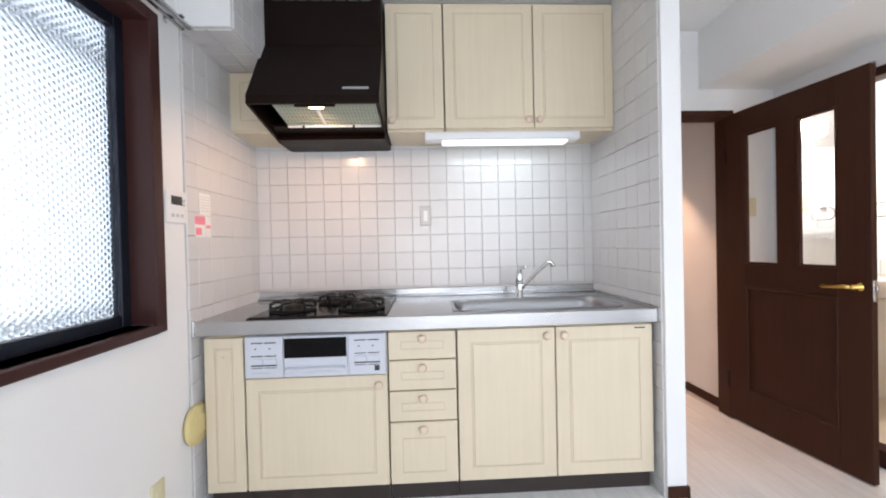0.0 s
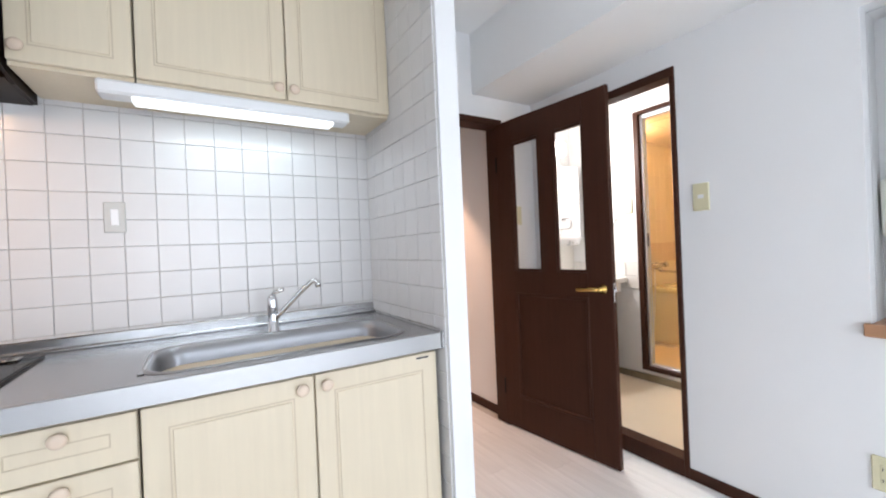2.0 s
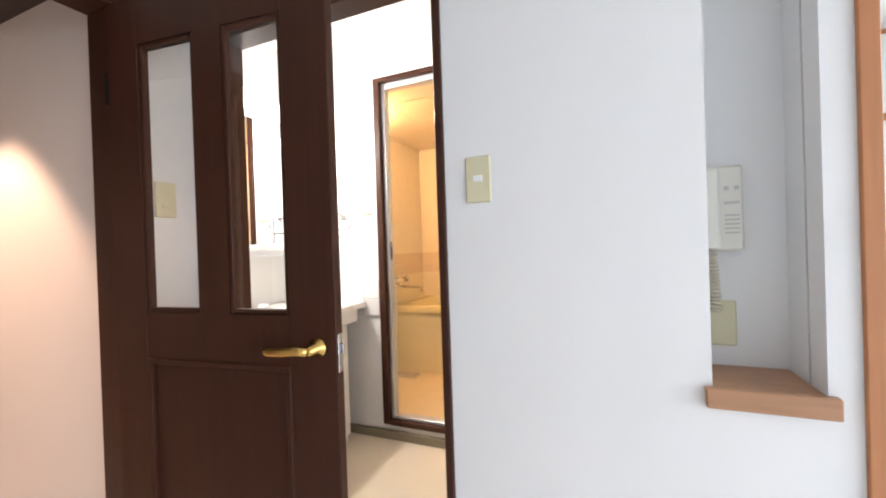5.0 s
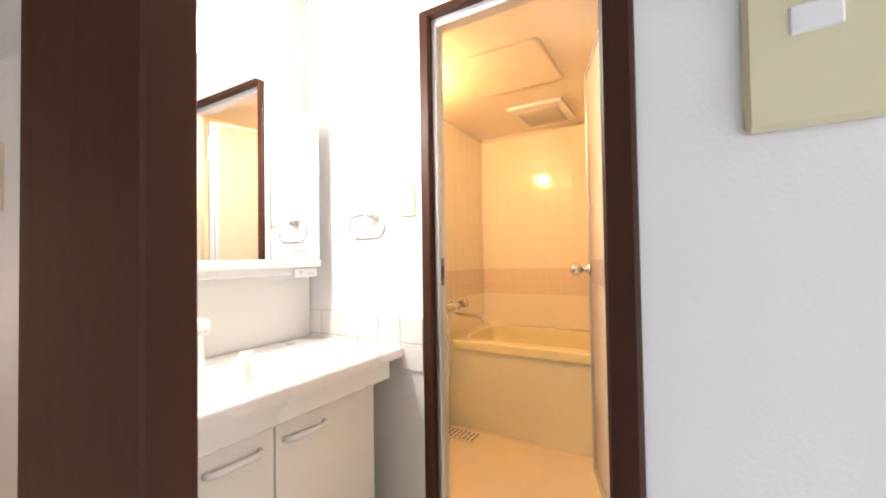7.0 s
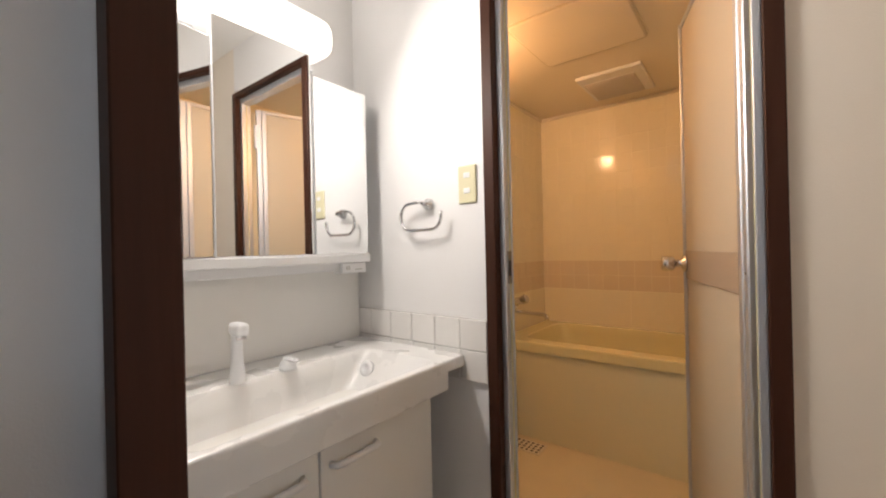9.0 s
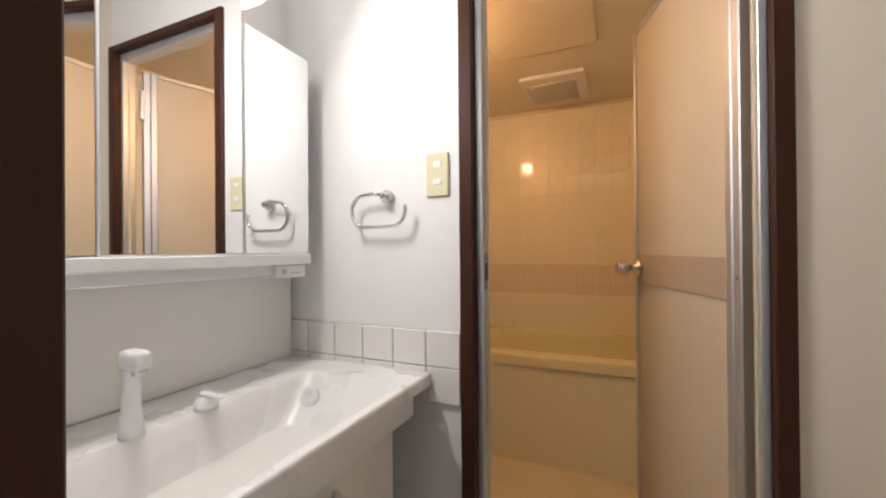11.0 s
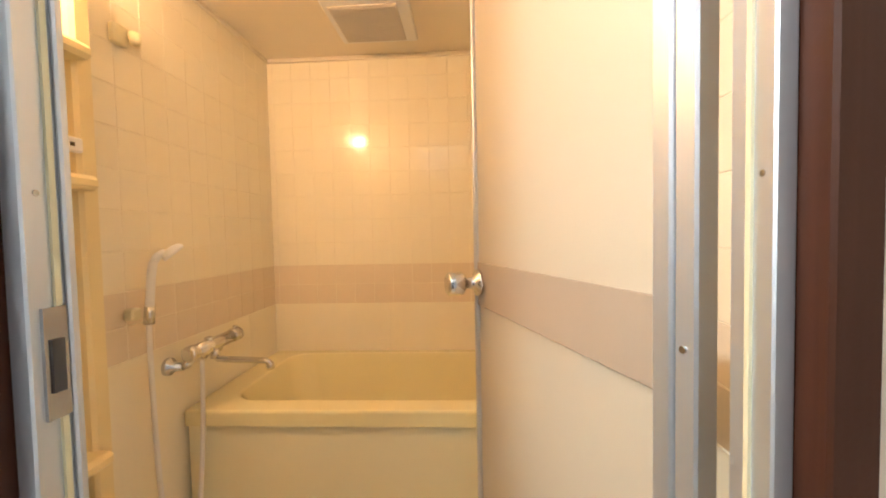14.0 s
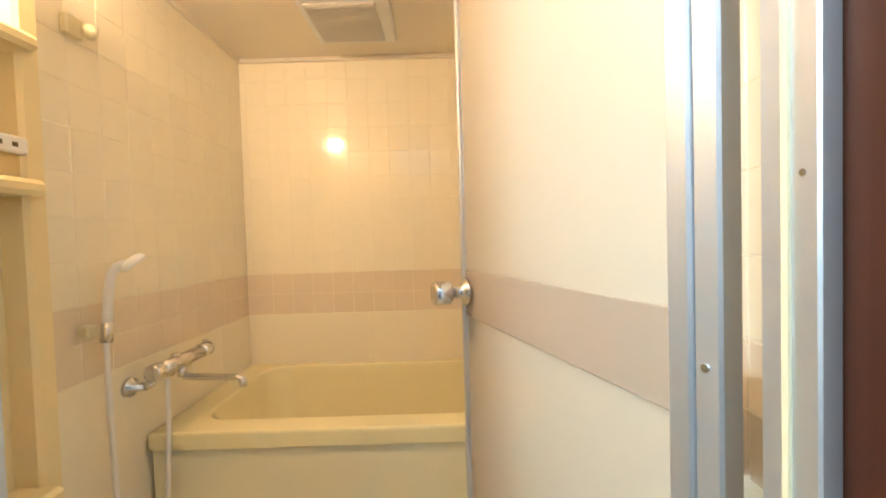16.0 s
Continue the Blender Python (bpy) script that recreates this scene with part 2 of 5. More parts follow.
# ---------- mesh helpers ----------
def mesh_of(bm, name, mat, smooth=False):
    me = bpy.data.meshes.new(name)
    bm.normal_update()
    if smooth:
        for f in bm.faces:
            f.smooth = True
    bm.to_mesh(me)
    bm.free()
    me.materials.append(mat)
    return me


def box(bm, x0, x1, y0, y1, z0, z1, bevel=0.0, seg=1):
    t = bmesh.new()
    bmesh.ops.create_cube(t, size=1)
    for v in t.verts:
        v.co = ((x0 + x1) / 2 + v.co.x * abs(x1 - x0), (y0 + y1) / 2 + v.co.y * abs(y1 - y0), (z0 + z1) / 2 + v.co.z * abs(z1 - z0))
    if bevel:
        bmesh.ops.bevel(t, geom=t.edges[:], offset=bevel, segments=seg, profile=0.5, affect="EDGES")
    join(bm, t)
    return bm


def join(bm, t):
    me = bpy.data.meshes.new("tmp")
    t.to_mesh(me)
    t.free()
    bm.from_mesh(me)
    bpy.data.meshes.remove(me)


def rod(bm, a, b, r, seg=16, r2=None):
    a, b = Vector(a), Vector(b)
    t = bmesh.new()
    bmesh.ops.create_cone(t, cap_ends=True, segments=seg, radius1=r, radius2=r if r2 is None else r2, depth=(b - a).length)
    t.transform(Matrix.Translation((a + b) / 2) @ (b - a).to_track_quat("Z", "Y").to_matrix().to_4x4())
    join(bm, t)
    return bm


def tube(bm, pts, r, seg=10, closed=False):
    """A round bar bent along points."""
    pts = [Vector(p) for p in pts]
    n, rings = len(pts), []
    up = None
    for i, p in enumerate(pts):
        d = (pts[(i + 1) % n] - pts[i - 1]) if closed else (pts[min(i + 1, n - 1)] - pts[max(i - 1, 0)])
        d.normalize()
        if up is None:
            up = d.orthogonal()
        up = (up - d * up.dot(d)).normalized()
        side = d.cross(up)
        rings.append([bm.verts.new(p + r * (math.cos(k * 2 * math.pi / seg) * up + math.sin(k * 2 * math.pi / seg) * side)) for k in range(seg)])
    for i in range(n if closed else n - 1):
        for k in range(seg):
            bm.faces.new((rings[i][k], rings[i][(k + 1) % seg], rings[(i + 1) % n][(k + 1) % seg], rings[(i + 1) % n][k]))
    if not closed:
        bm.faces.new(rings[0][::-1]), bm.faces.new(rings[-1])
    return bm


def lathe(bm, profile, m, seg=24):
    """Turns (radius, height) pairs about the local z of m."""
    rings = [[bm.verts.new(m @ Vector((r * math.cos(k * 2 * math.pi / seg), r * math.sin(k * 2 * math.pi / seg), h))) for k in range(seg)] for r, h in profile]
    for a, b in zip(rings, rings[1:]):
        for k in range(seg):
            bm.faces.new((a[k], a[(k + 1) % seg], b[(k + 1) % seg], b[k]))
    bm.faces.new(rings[0][::-1]), bm.faces.new(rings[-1])
    return bm


def rounded(cx, cy, hx, hy, r, z, n=6):
    """A rounded rectangle as a loop of points."""
    out = []
    for sx, sy, a0 in ((1, 1, 0), (-1, 1, 90), (-1, -1, 180), (1, -1, 270)):
        for i in range(n + 1):
            a = radians(a0 + 90 * i / n)
            out.append((cx + sx * (hx - r) + r * math.cos(a), cy + sy * (hy - r) + r * math.sin(a), z))
    return out


def loft(bm, loops, cap_first=False, cap_last=True):
    rings = [[bm.verts.new(p) for p in lp] for lp in loops]
    n = len(rings[0])
    for a, b in zip(rings, rings[1:]):
        for k in range(n):
            bm.faces.new((a[k], a[(k + 1) % n], b[(k + 1) % n], b[k]))
    if cap_first:
        bm.faces.new(rings[0][::-1])
    if cap_last:
        bm.faces.new(rings[-1])
    return bm


def slab_with_hole(bm, x0, x1, y0, y1, z0, z1, hole):
    """A slab whose top has a hole, given as a loop of points in order from +x+y round."""
    outer = []
    cx, cy = sum(p[0] for p in hole) / len(hole), sum(p[1] for p in hole) / len(hole)
    for p in hole:
        dx, dy = p[0] - cx, p[1] - cy
        k = min((x1 - cx) / dx if dx > 0 else (x0 - cx) / dx if dx < 0 else 1e9, (y1 - cy) / dy if dy > 0 else (y0 - cy) / dy if dy < 0 else 1e9)
        outer.append([cx + dx * k, cy + dy * k])
    for corner in ((x1, y1), (x0, y1), (x0, y0), (x1, y0)):
        i = min(range(len(outer)), key=lambda j: (outer[j][0] - corner[0]) ** 2 + (outer[j][1] - corner[1]) ** 2)
        outer[i] = list(corner)
    loft(bm, [[(*p, z0) for p in outer], [(*p, z1) for p in outer], [(p[0], p[1], z1) for p in hole], [(p[0], p[1], z0) for p in hole]], cap_last=False)
    return bm


ORIGIN = {}


def thing(name, at, label, category, group="", m=None):
    """An empty at the base of a thing; parts are built in world places unless m gives the thing's own frame."""
    ob = new(name)
    ob.empty_display_size = 0.05
    ob.matrix_world = m if m is not None else Matrix.Translation(at)
    ORIGIN[ob.name] = Matrix.Identity(4) if m is not None else Matrix.Translation(at)
    return tagged(ob, label, category, group)


def part(name, bm, mat, parent, label="", smooth=False):
    bm.transform(ORIGIN[parent.name].inverted())
    ob = new(name, mesh_of(bm, name, mat, smooth))
    ob.parent = parent
    ORIGIN[ob.name] = ORIGIN[parent.name]
    return tagged(ob, label)


def structure(name, bm, mat, label, category):
    ob = new(name, mesh_of(bm, name, mat))
    ORIGIN[ob.name] = Matrix.Identity(4)
    return tagged(ob, label, category, kind="structure")


def boxes(*rows, bevel=0.0):
    bm = bmesh.new()
    for r in rows:
        box(bm, *r, bevel=bevel)
    return bm


# ---------- structure ----------
H = 2.52
XW, XK, XP, YK, XR, YB = -0.71, 1.40, 1.49, 2.467, 2.615, -2.4
# kitchen west wall with its window opening
structure("wall_west", boxes((XW - 0.16, XW, YB - 0.1, 0.36, 0, H), (XW - 0.16, XW, 1.545, YK + 0.1, 0, H), (XW - 0.16, XW, 0.36, 1.545, 0, 0.90), (XW - 0.16, XW, 0.36, 1.545, 2.07, H)),
          WALLPAPER, "white papered kitchen wall around a dark-framed window", "wall")
structure("wall_north", boxes((XW, 1.57, YK, YK + 0.1, 0, H), (2.33, 2.69, YK, YK + 0.1, 0, H), (1.57, 2.33, YK, YK + 0.1, 1.99, H)), WALLPAPER,
          "white papered wall behind the kitchen with a hall doorway", "wall")
structure("wall_partition", boxes((XK, XP, 1.715, YK, 0, H)), WALLPAPER, "white short partition wall ending the kitchen recess", "wall")
structure("wall_east", boxes((XR, 2.69, 2.40, YK, 0, H), (XR, 2.69, 1.49, 2.40, 2.005, H), (XR, 2.69, 0.85, 1.49, 0, H), (XR, 2.69, 0.56, 0.648, 0, H),
                             (XR, 2.69, 0.648, 0.85, 0, 0.835), (XR, 2.69, 0.648, 0.85, 1.965, H), (2.70, 2.86, 0.60, 0.648, 0.6, 2.2), (2.70, 2.86, 0.85, 0.90, 0.6, 2.2),
                             (2.80, 2.86, 0.648, 0.85, 0.6, 2.2), (2.70, 2.80, 0.648, 0.85, 0.6, 0.835), (2.70, 2.80, 0.648, 0.85, 1.965, 2.2),
                             (XR, 2.69, -1.0, 0.56, 1.95, H), (XR, 2.69, YB, -1.0, 0, H)), WALLPAPER,
          "white papered wall with a washroom doorway and an intercom niche", "wall")
structure("wall_south", boxes((XW, -0.4, YB - 0.1, YB, 0, H), (2.4, XR, YB - 0.1, YB, 0, H), (-0.4, 2.4, YB - 0.1, YB, 2.1, H)), WALLPAPER, "plain white wall around an assumed, unseen balcony opening", "wall")
structure("ceiling_kitchen", boxes((XW - 0.1, 2.70, YB - 0.1, YK + 0.1, H, H + 0.08)), CEILING, "plain white papered ceiling", "ceiling")
structure("soffit", boxes((2.115, XR, YB, YK, 2.145, H)), CEILING, "white papered ceiling soffit over the doors", "soffit")
structure("beam", boxes((XW, -0.49, 1.715, YK, 2.135, H)), WALLPAPER, "white beam end above the range hood", "beam")
floor_k = structure("floor_kitchen", boxes((XW - 0.1, XR + 0.005, YB - 0.1, YK + 0.1, -0.08, -0.003), (1.3, 2.6, YK + 0.1, 5.6, -0.08, -0.003)), PLANK_GAP, "joints of the pale vinyl plank floor", "floor")
# hall behind the doorway
structure("wall_hall_east", boxes((2.355, 2.55, YK + 0.1, 5.5, 0, 2.14)), WALLPAPER, "cream papered hall wall lit by a downlight", "wall")
structure("wall_hall_west", boxes((1.40, 1.50, YK + 0.1, 5.5, 0, 2.30)), WALLPAPER, "plain cream hall wall", "wall")
structure("wall_hall_end", boxes((1.40, 2.55, 5.5, 5.6, 0, 2.30)), WALLPAPER, "plain cream end wall of the hall", "wall")
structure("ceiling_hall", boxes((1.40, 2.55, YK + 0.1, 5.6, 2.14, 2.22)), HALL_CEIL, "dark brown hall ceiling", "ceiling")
# washroom
structure("wall_washroom_north", boxes((2.60, 3.62, 2.95, 3.05, 0, 2.45)), WALLPAPER, "white papered washroom wall behind the vanity", "wall")
structure("wall_washroom_west", boxes((2.60, 2.69, YK + 0.1, 2.95, 0, 2.45)), WALLPAPER, "white papered washroom wall beside the doorway", "wall")
structure("wall_washroom_south", boxes((2.70, 3.56, 0.90, 1.0, 0, 2.45)), WALLPAPER_WARM_LIT, "plain washroom wall, tinted cream for warm light", "wall")
structure("wall_washroom_corner", boxes((3.56, 3.60, 0.90, 1.56, 0, 2.45)), WALLPAPER_WARM_LIT, "papered washroom wall beside the bathroom door, tinted cream for warm light", "wall")
structure("wall_washroom_east", boxes((3.56, 3.60, 2.304, 2.95, 0, 2.45), (3.56, 3.60, 1.56, 2.304, 2.174, 2.45), (3.56, 3.60, 1.56, 2.304, 0, 0.16)),
          WALLPAPER, "papered washroom wall around the bathroom door", "wall")
structure("ceiling_washroom", boxes((2.60, 3.63, 0.90, 3.05, 2.45, 2.52)), CEILING, "plain white washroom ceiling", "ceiling")
structure("floor_washroom", boxes((2.66, 3.56, 0.95, 3.0, 0.0, 0.075)), VINYL, "cream vinyl washroom floor", "floor")
# bathroom
BX0, BX1, BY0, BY1, BF, BC = 3.60, 5.27, 1.45, 2.85, 0.13, 2.19
wall_bn = structure("wall_bath_north", boxes((BX0, BX1 + 0.05, BY1 + 0.0005, BY1 + 0.06, BF - 0.1, 2.3)), BATH_GROUT, "cream tiled bathroom wall with a taupe band", "wall")
wall_be = structure("wall_bath_east", boxes((BX1 + 0.0005, BX1 + 0.06, BY0 - 0.05, BY1 + 0.0005, BF - 0.1, 2.3)), BATH_GROUT, "cream tiled bathroom end wall with a taupe band", "wall")
wall_bs = structure("wall_bath_south", boxes((BX0, BX1 + 0.05, BY0 - 0.06, BY0 - 0.0005, BF - 0.1, 2.3)), BATH_GROUT, "cream tiled bathroom wall behind the open door", "wall")
structure("wall_bath_west", boxes((BX0, BX0 + 0.02, BY0 - 0.005, 1.56, BF - 0.1, 2.3), (BX0, BX0 + 0.02, 2.304, BY1 + 0.005, BF - 0.1, 2.3), (BX0, BX0 + 0.02, 1.56, 2.304, 2.174, 2.3)), BATH_PANEL,
          "cream bathroom panel beside the door", "wall")
structure("ceiling_bath", boxes((BX0, BX1 + 0.05, BY0 - 0.05, BY1 + 0.05, BC, BC + 0.05)), BATH_PANEL, "cream panel bathroom ceiling", "ceiling")
structure("floor_bath", boxes((3.56, BX1, BY0, BY1, 0.02, BF)), BATH_FLOOR, "cream moulded bathroom floor", "floor")
structure("trim_bath_ceiling", boxes((BX1 - 0.012, BX1 + 0.004, BY0, BY1, BC - 0.02, BC), (BX0 + 0.03, BX1 - 0.012, BY1 - 0.012, BY1 + 0.004, BC - 0.02, BC), bevel=0.002), BATH_PANEL, "cream cornice trim of the bathroom", "trim")
# tatami room
TX = 5.2
structure("wall_tatami_east", boxes((TX, TX + 0.1, -0.82, 0.90, 0, 2.60)), WALLPAPER, "white tatami-room wall with cedar rails", "wall")
structure("wall_tatami_south", boxes((2.70, 2.9, -0.82, -0.72, 0, 2.6), (4.5, TX, -0.82, -0.72, 0, 2.6), (2.9, 4.5, -0.82, -0.72, 2.05, 2.6), (2.9, 4.5, -0.82, -0.72, 0, 0.35)), WALLPAPER, "white tatami-room wall around an assumed, unseen window opening", "wall")
structure("wall_tatami_north", boxes((2.86, TX, 0.80, 0.90, 0, 2.60)), WALLPAPER, "plain white tatami-room wall", "wall")
structure("ceiling_tatami", boxes((2.70, TX + 0.1, -0.82, 0.95, 2.60, 2.66)), CEILING, "white tatami-room ceiling", "ceiling")
structure("floor_tatami", boxes((XR + 0.005, TX, -0.82, 0.80, -0.05, 0.01)), TATAMI, "pale straw tatami floor", "floor")
structure("trim_tatami", boxes((TX - 0.02, TX, -0.72, 0.80, 1.935, 1.985), (TX - 0.02, TX, -0.72, 0.80, 2.52, 2.548), (TX - 0.02, TX, -0.72, 0.80, 0.135, 0.165),
                               (4.5, TX - 0.02, -0.72, -0.70, 2.52, 2.548), bevel=0.003), CEDAR, "orange cedar rails on the tatami-room wall", "trim")
structure("door_frame_tatami", boxes((XR - 0.012, 2.712, 0.558, 0.592, 0, 1.955), (XR - 0.012, 2.712, -1.0, 0.558, 1.915, 1.955), bevel=0.002), CEDAR, "orange cedar frame of the tatami-room opening", "door frame")

# hall door frame and washroom door frame
structure("door_frame_hall", boxes((1.555, 1.60, YK - 0.015, YK + 0.115, 0, 1.965), (2.301, 2.335, YK - 0.015, YK + 0.115, 0, 1.965), (1.555, 2.335, YK - 0.015, YK + 0.115, 1.965, 2.005), bevel=0.003), DARKWOOD,
          "dark brown wooden hall door frame", "door frame")
structure("door_frame_washroom", boxes((XR - 0.012, 2.694, 1.486, 1.51, 0, 1.975), (XR - 0.012, 2.694, 2.35, 2.41, 0, 1.975), (XR - 0.012, 2.694, 1.486, 2.41, 1.975, 2.02), (XR - 0.012, 2.694, 1.51, 2.35, 0, 0.088), bevel=0.003), DARKWOOD,
          "dark brown wooden washroom door frame with a raised threshold", "door frame")
structure("door_frame_bath", boxes((3.545, 3.60, 2.266, 2.306, 0.16, 2.176), (3.545, 3.60, 1.558, 1.596, 0.16, 2.176), (3.545, 3.60, 1.596, 2.266, 2.148, 2.176), (3.545, 3.60, 1.596, 2.266, 0.158, 0.188), bevel=0.003), DARKWOOD,
          "dark brown wooden casing of the bathroom door", "door frame")
alu = structure("door_frame_bath_inner", boxes((3.575, 3.618, 2.246, 2.266, 0.188, 2.148), (3.575, 3.628, 1.596, 1.614, 0.188, 2.148), (3.575, 3.628, 1.614, 2.246, 2.115, 2.148), (3.575, 3.628, 1.614, 2.246, 0.188, 0.205),
                                               (3.608, 3.618, 2.240, 2.246, 0.205, 2.115), bevel=0.002), ALU, "brushed aluminium inner frame of the bathroom door", "door frame")
part("gasket", boxes((3.598, 3.604, 1.6135, 1.617, 0.205, 2.115), (3.598, 3.604, 2.243, 2.2465, 0.205, 2.115)), IVORY, alu, "yellowed rubber gasket")
structure("step_trim", boxes((3.545, 3.56, 2.306, 2.95, 0.075, 0.125), (3.545, 3.56, 1.0, 2.306, 0.075, 0.125), bevel=0.002), BROWN_STEP, "olive brown trim at the foot of the washroom wall", "baseboard")
structure("baseboard", boxes((XR - 0.01, XR, 0.592, 1.486, 0, 0.055), (XP, XP + 0.008, 1.70, YK, 0, 0.055), (XK, XP + 0.008, 1.705, 1.715, 0, 0.055), (XR - 0.01, XR, 2.41, YK, 0, 0.055), (2.335, XR - 0.01, YK - 0.01, YK, 0, 0.055),
                             (2.343, 2.355, YK + 0.115, 5.5, 0, 0.06), (XW, XW + 0.01, YB, 1.70, 0, 0.055), bevel=0.002), DARKWOOD, "dark brown baseboard", "baseboard")

# daylight beyond the patterned glass
bk = structure("backdrop_window", boxes((-1.62, -1.60, -2.0, 5.0, -1, 4.0)), OUTSIDE, "pale daylight beyond the kitchen window", "backdrop")
structure("window_railing", boxes((-1.0, -0.96, -1.0, 3.0, 1.93, 1.97), (-1.0, -0.96, -1.0, 3.0, 0.93, 0.96)), GREY_PLASTIC, "grey bar outside the kitchen window", "railing")
# kitchen window
win = thing("window_kitchen", (XW, 0.95, 0.86), "dark-framed kitchen window with bright patterned glass", "window")
for nm, row in (("casing_jamb", (1.52, 1.575, 0.865, 2.10)), ("casing_jamb", (0.33, 0.385, 0.865, 2.10)), ("casing_head", (0.385, 1.52, 2.05, 2.10)), ("window_sill", (0.385, 1.52, 0.865, 0.90))):
    part(nm, boxes((XW - 0.16, XW + (0.02 if nm == "window_sill" else 0.012), *row), bevel=0.003), MAROON, win, "maroon-brown wooden casing")
part("sash_frame", boxes((XW - 0.125, XW - 0.085, 1.475, 1.52, 0.90, 2.05), (XW - 0.125, XW - 0.085, 0.385, 0.43, 0.90, 2.05), (XW - 0.125, XW - 0.085, 0.43, 1.475, 2.0, 2.05), (XW - 0.125, XW - 0.085, 0.43, 1.475, 0.90, 0.945), bevel=0.003), BLACKFRAME, win, "black aluminium sash")
p = part("pane", boxes((XW - 0.108, XW - 0.102, 0.43, 1.475, 0.945, 2.0)), PATTERN, win, "bright rippled glass")
p.visible_shadow = False
rail = thing("curtain_rail", (XW, 1.0, 2.105), "grey metal double curtain rail above the window", "curtain rail")
for dx in (0.022, 0.052):
    part("track", boxes((XW + dx, XW + dx + 0.017, 0.2, 1.70, 2.106, 2.124), bevel=0.002), STEEL, rail)
    part("end_cap", boxes((XW + dx - 0.002, XW + dx + 0.019, 1.70, 1.712, 2.103, 2.127), bevel=0.003), GREY_PLASTIC, rail)
for y in (0.25, 0.95, 1.62):
    part("bracket", boxes((XW, XW + 0.075, y, y + 0.02, 2.124, 2.131), (XW, XW + 0.004, y, y + 0.02, 2.104, 2.131)), STEEL, rail)


# ---------- kitchen ----------
YF = 1.768      # front of the base cabinets


def knob(x, y, z, parent):
    part("knob", lathe(bmesh.new(), [(0.008, 0), (0.009, 0.005), (0.018, 0.009), (0.020, 0.013), (0.017, 0.018), (0.008, 0.020)], pose(x, y, z, 90, 0, 0), 20), KNOB, parent, "round rose-beige knob", True)


def panel_door(parent, name, x0, x1, z0, z1, y, margin=0.055, kx=None, kz=None):
    """A framed door: slab, darker strips for a groove's shade round a raised field, and a knob."""
    d = part(name, boxes((x0, x1, y, y + 0.020, z0, z1), bevel=0.0025), OAK, parent)
    g = boxes((x0 + margin, x1 - margin, y - 0.0012, y + 0.004, z0 + margin, z0 + margin + 0.004), (x0 + margin, x1 - margin, y - 0.0012, y + 0.004, z1 - margin - 0.004, z1 - margin),
              (x0 + margin, x0 + margin + 0.004, y - 0.0012, y + 0.004, z0 + margin + 0.004, z1 - margin - 0.004), (x1 - margin - 0.004, x1 - margin, y - 0.0012, y + 0.004, z0 + margin + 0.004, z1 - margin - 0.004))
    part("moulding", g, OAK_GROOVE_SHADE, d)
    part("field", boxes((x0 + margin + 0.009, x1 - margin - 0.009, y - 0.004, y + 0.004, z0 + margin + 0.009, z1 - margin - 0.009), bevel=0.003), OAK, d)
    if kx is not None:
        knob(kx, y, kz, d)
    return d


def base_unit(label, x0, x1):
    u = thing("base_cabinet", ((x0 + x1) / 2, 2.1, 0), label, "cabinet", "kitchen base cabinets")
    part("body", boxes((x0 + 0.001, x1 - 0.001, YF + 0.022, YK - 0.012, 0.09, 0.775 if x0 > -0.5 and x1 < 0.2 else 0.80)), OAK, u)
    part("plinth", boxes((x0, x1, YF + 0.045, YF + 0.06, 0, 0.09)), PLINTH, u, "dark brown recessed plinth")
    return u


u = base_unit("narrow pale-oak filler cabinet beside the grill", -0.672, -0.498)
d = panel_door(u, "door", -0.670, -0.500, 0.094, 0.785, YF, 0.045)
part("key_lock", rod(bmesh.new(), (-0.585, YF - 0.008, 0.70), (-0.585, YF, 0.70), 0.006), CHROME, d)
u = base_unit("pale-oak cabinet door below the built-in grill", -0.494, 0.138)
panel_door(u, "door", -0.492, 0.136, 0.094, 0.597, YF, 0.055, 0.098, 0.553)
u = base_unit("pale-oak stack of four drawers", 0.142, 0.452)
for z0, z1 in ((0.662, 0.788), (0.522, 0.656), (0.380, 0.516), (0.094, 0.374)):
    d = part("drawer", boxes((0.144, 0.450, YF, YF + 0.02, z0, z1), bevel=0.0025), OAK, u)
    mx, zb = 0.055, (z0 + 0.045 if z1 - z0 < 0.2 else z0 + 0.05)
    zt = zb + 0.034 if z1 - z0 < 0.2 else z1 - 0.075
    # thin proud strips, their darker oak standing in for groove shade
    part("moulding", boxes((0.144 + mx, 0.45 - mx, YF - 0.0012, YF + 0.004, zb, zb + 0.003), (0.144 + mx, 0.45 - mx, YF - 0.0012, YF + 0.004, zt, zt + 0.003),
                           (0.144 + mx, 0.147 + mx, YF - 0.0012, YF + 0.004, zb + 0.003, zt), (0.447 - mx, 0.45 - mx, YF - 0.0012, YF + 0.004, zb + 0.003, zt)), OAK_GROOVE_SHADE, d)
    knob(0.297, YF, z1 - 0.032, d)
u = base_unit("pale-oak sink cabinet with two doors", 0.456, 1.372)
panel_door(u, "door", 0.458, 0.908, 0.094, 0.788, YF, 0.06, 0.872, 0.75)
d = panel_door(u, "door", 0.914, 1.370, 0.094, 0.788, YF, 0.06, 0.95, 0.75)
part("latch_slot", boxes((1.285, 1.335, YF - 0.002, YF + 0.004, 0.770, 0.776)), INK, d, "small dark slot")

# worktop: one pressed sheet with the sink bowl
top = thing("worktop", (0.35, 2.1, 0.80), "brushed stainless steel worktop with an integral sink", "worktop")
WZ = 0.863
sink_rim = rounded(0.87, 2.005, 0.405, 0.185, 0.09, WZ)
bm = bmesh.new()
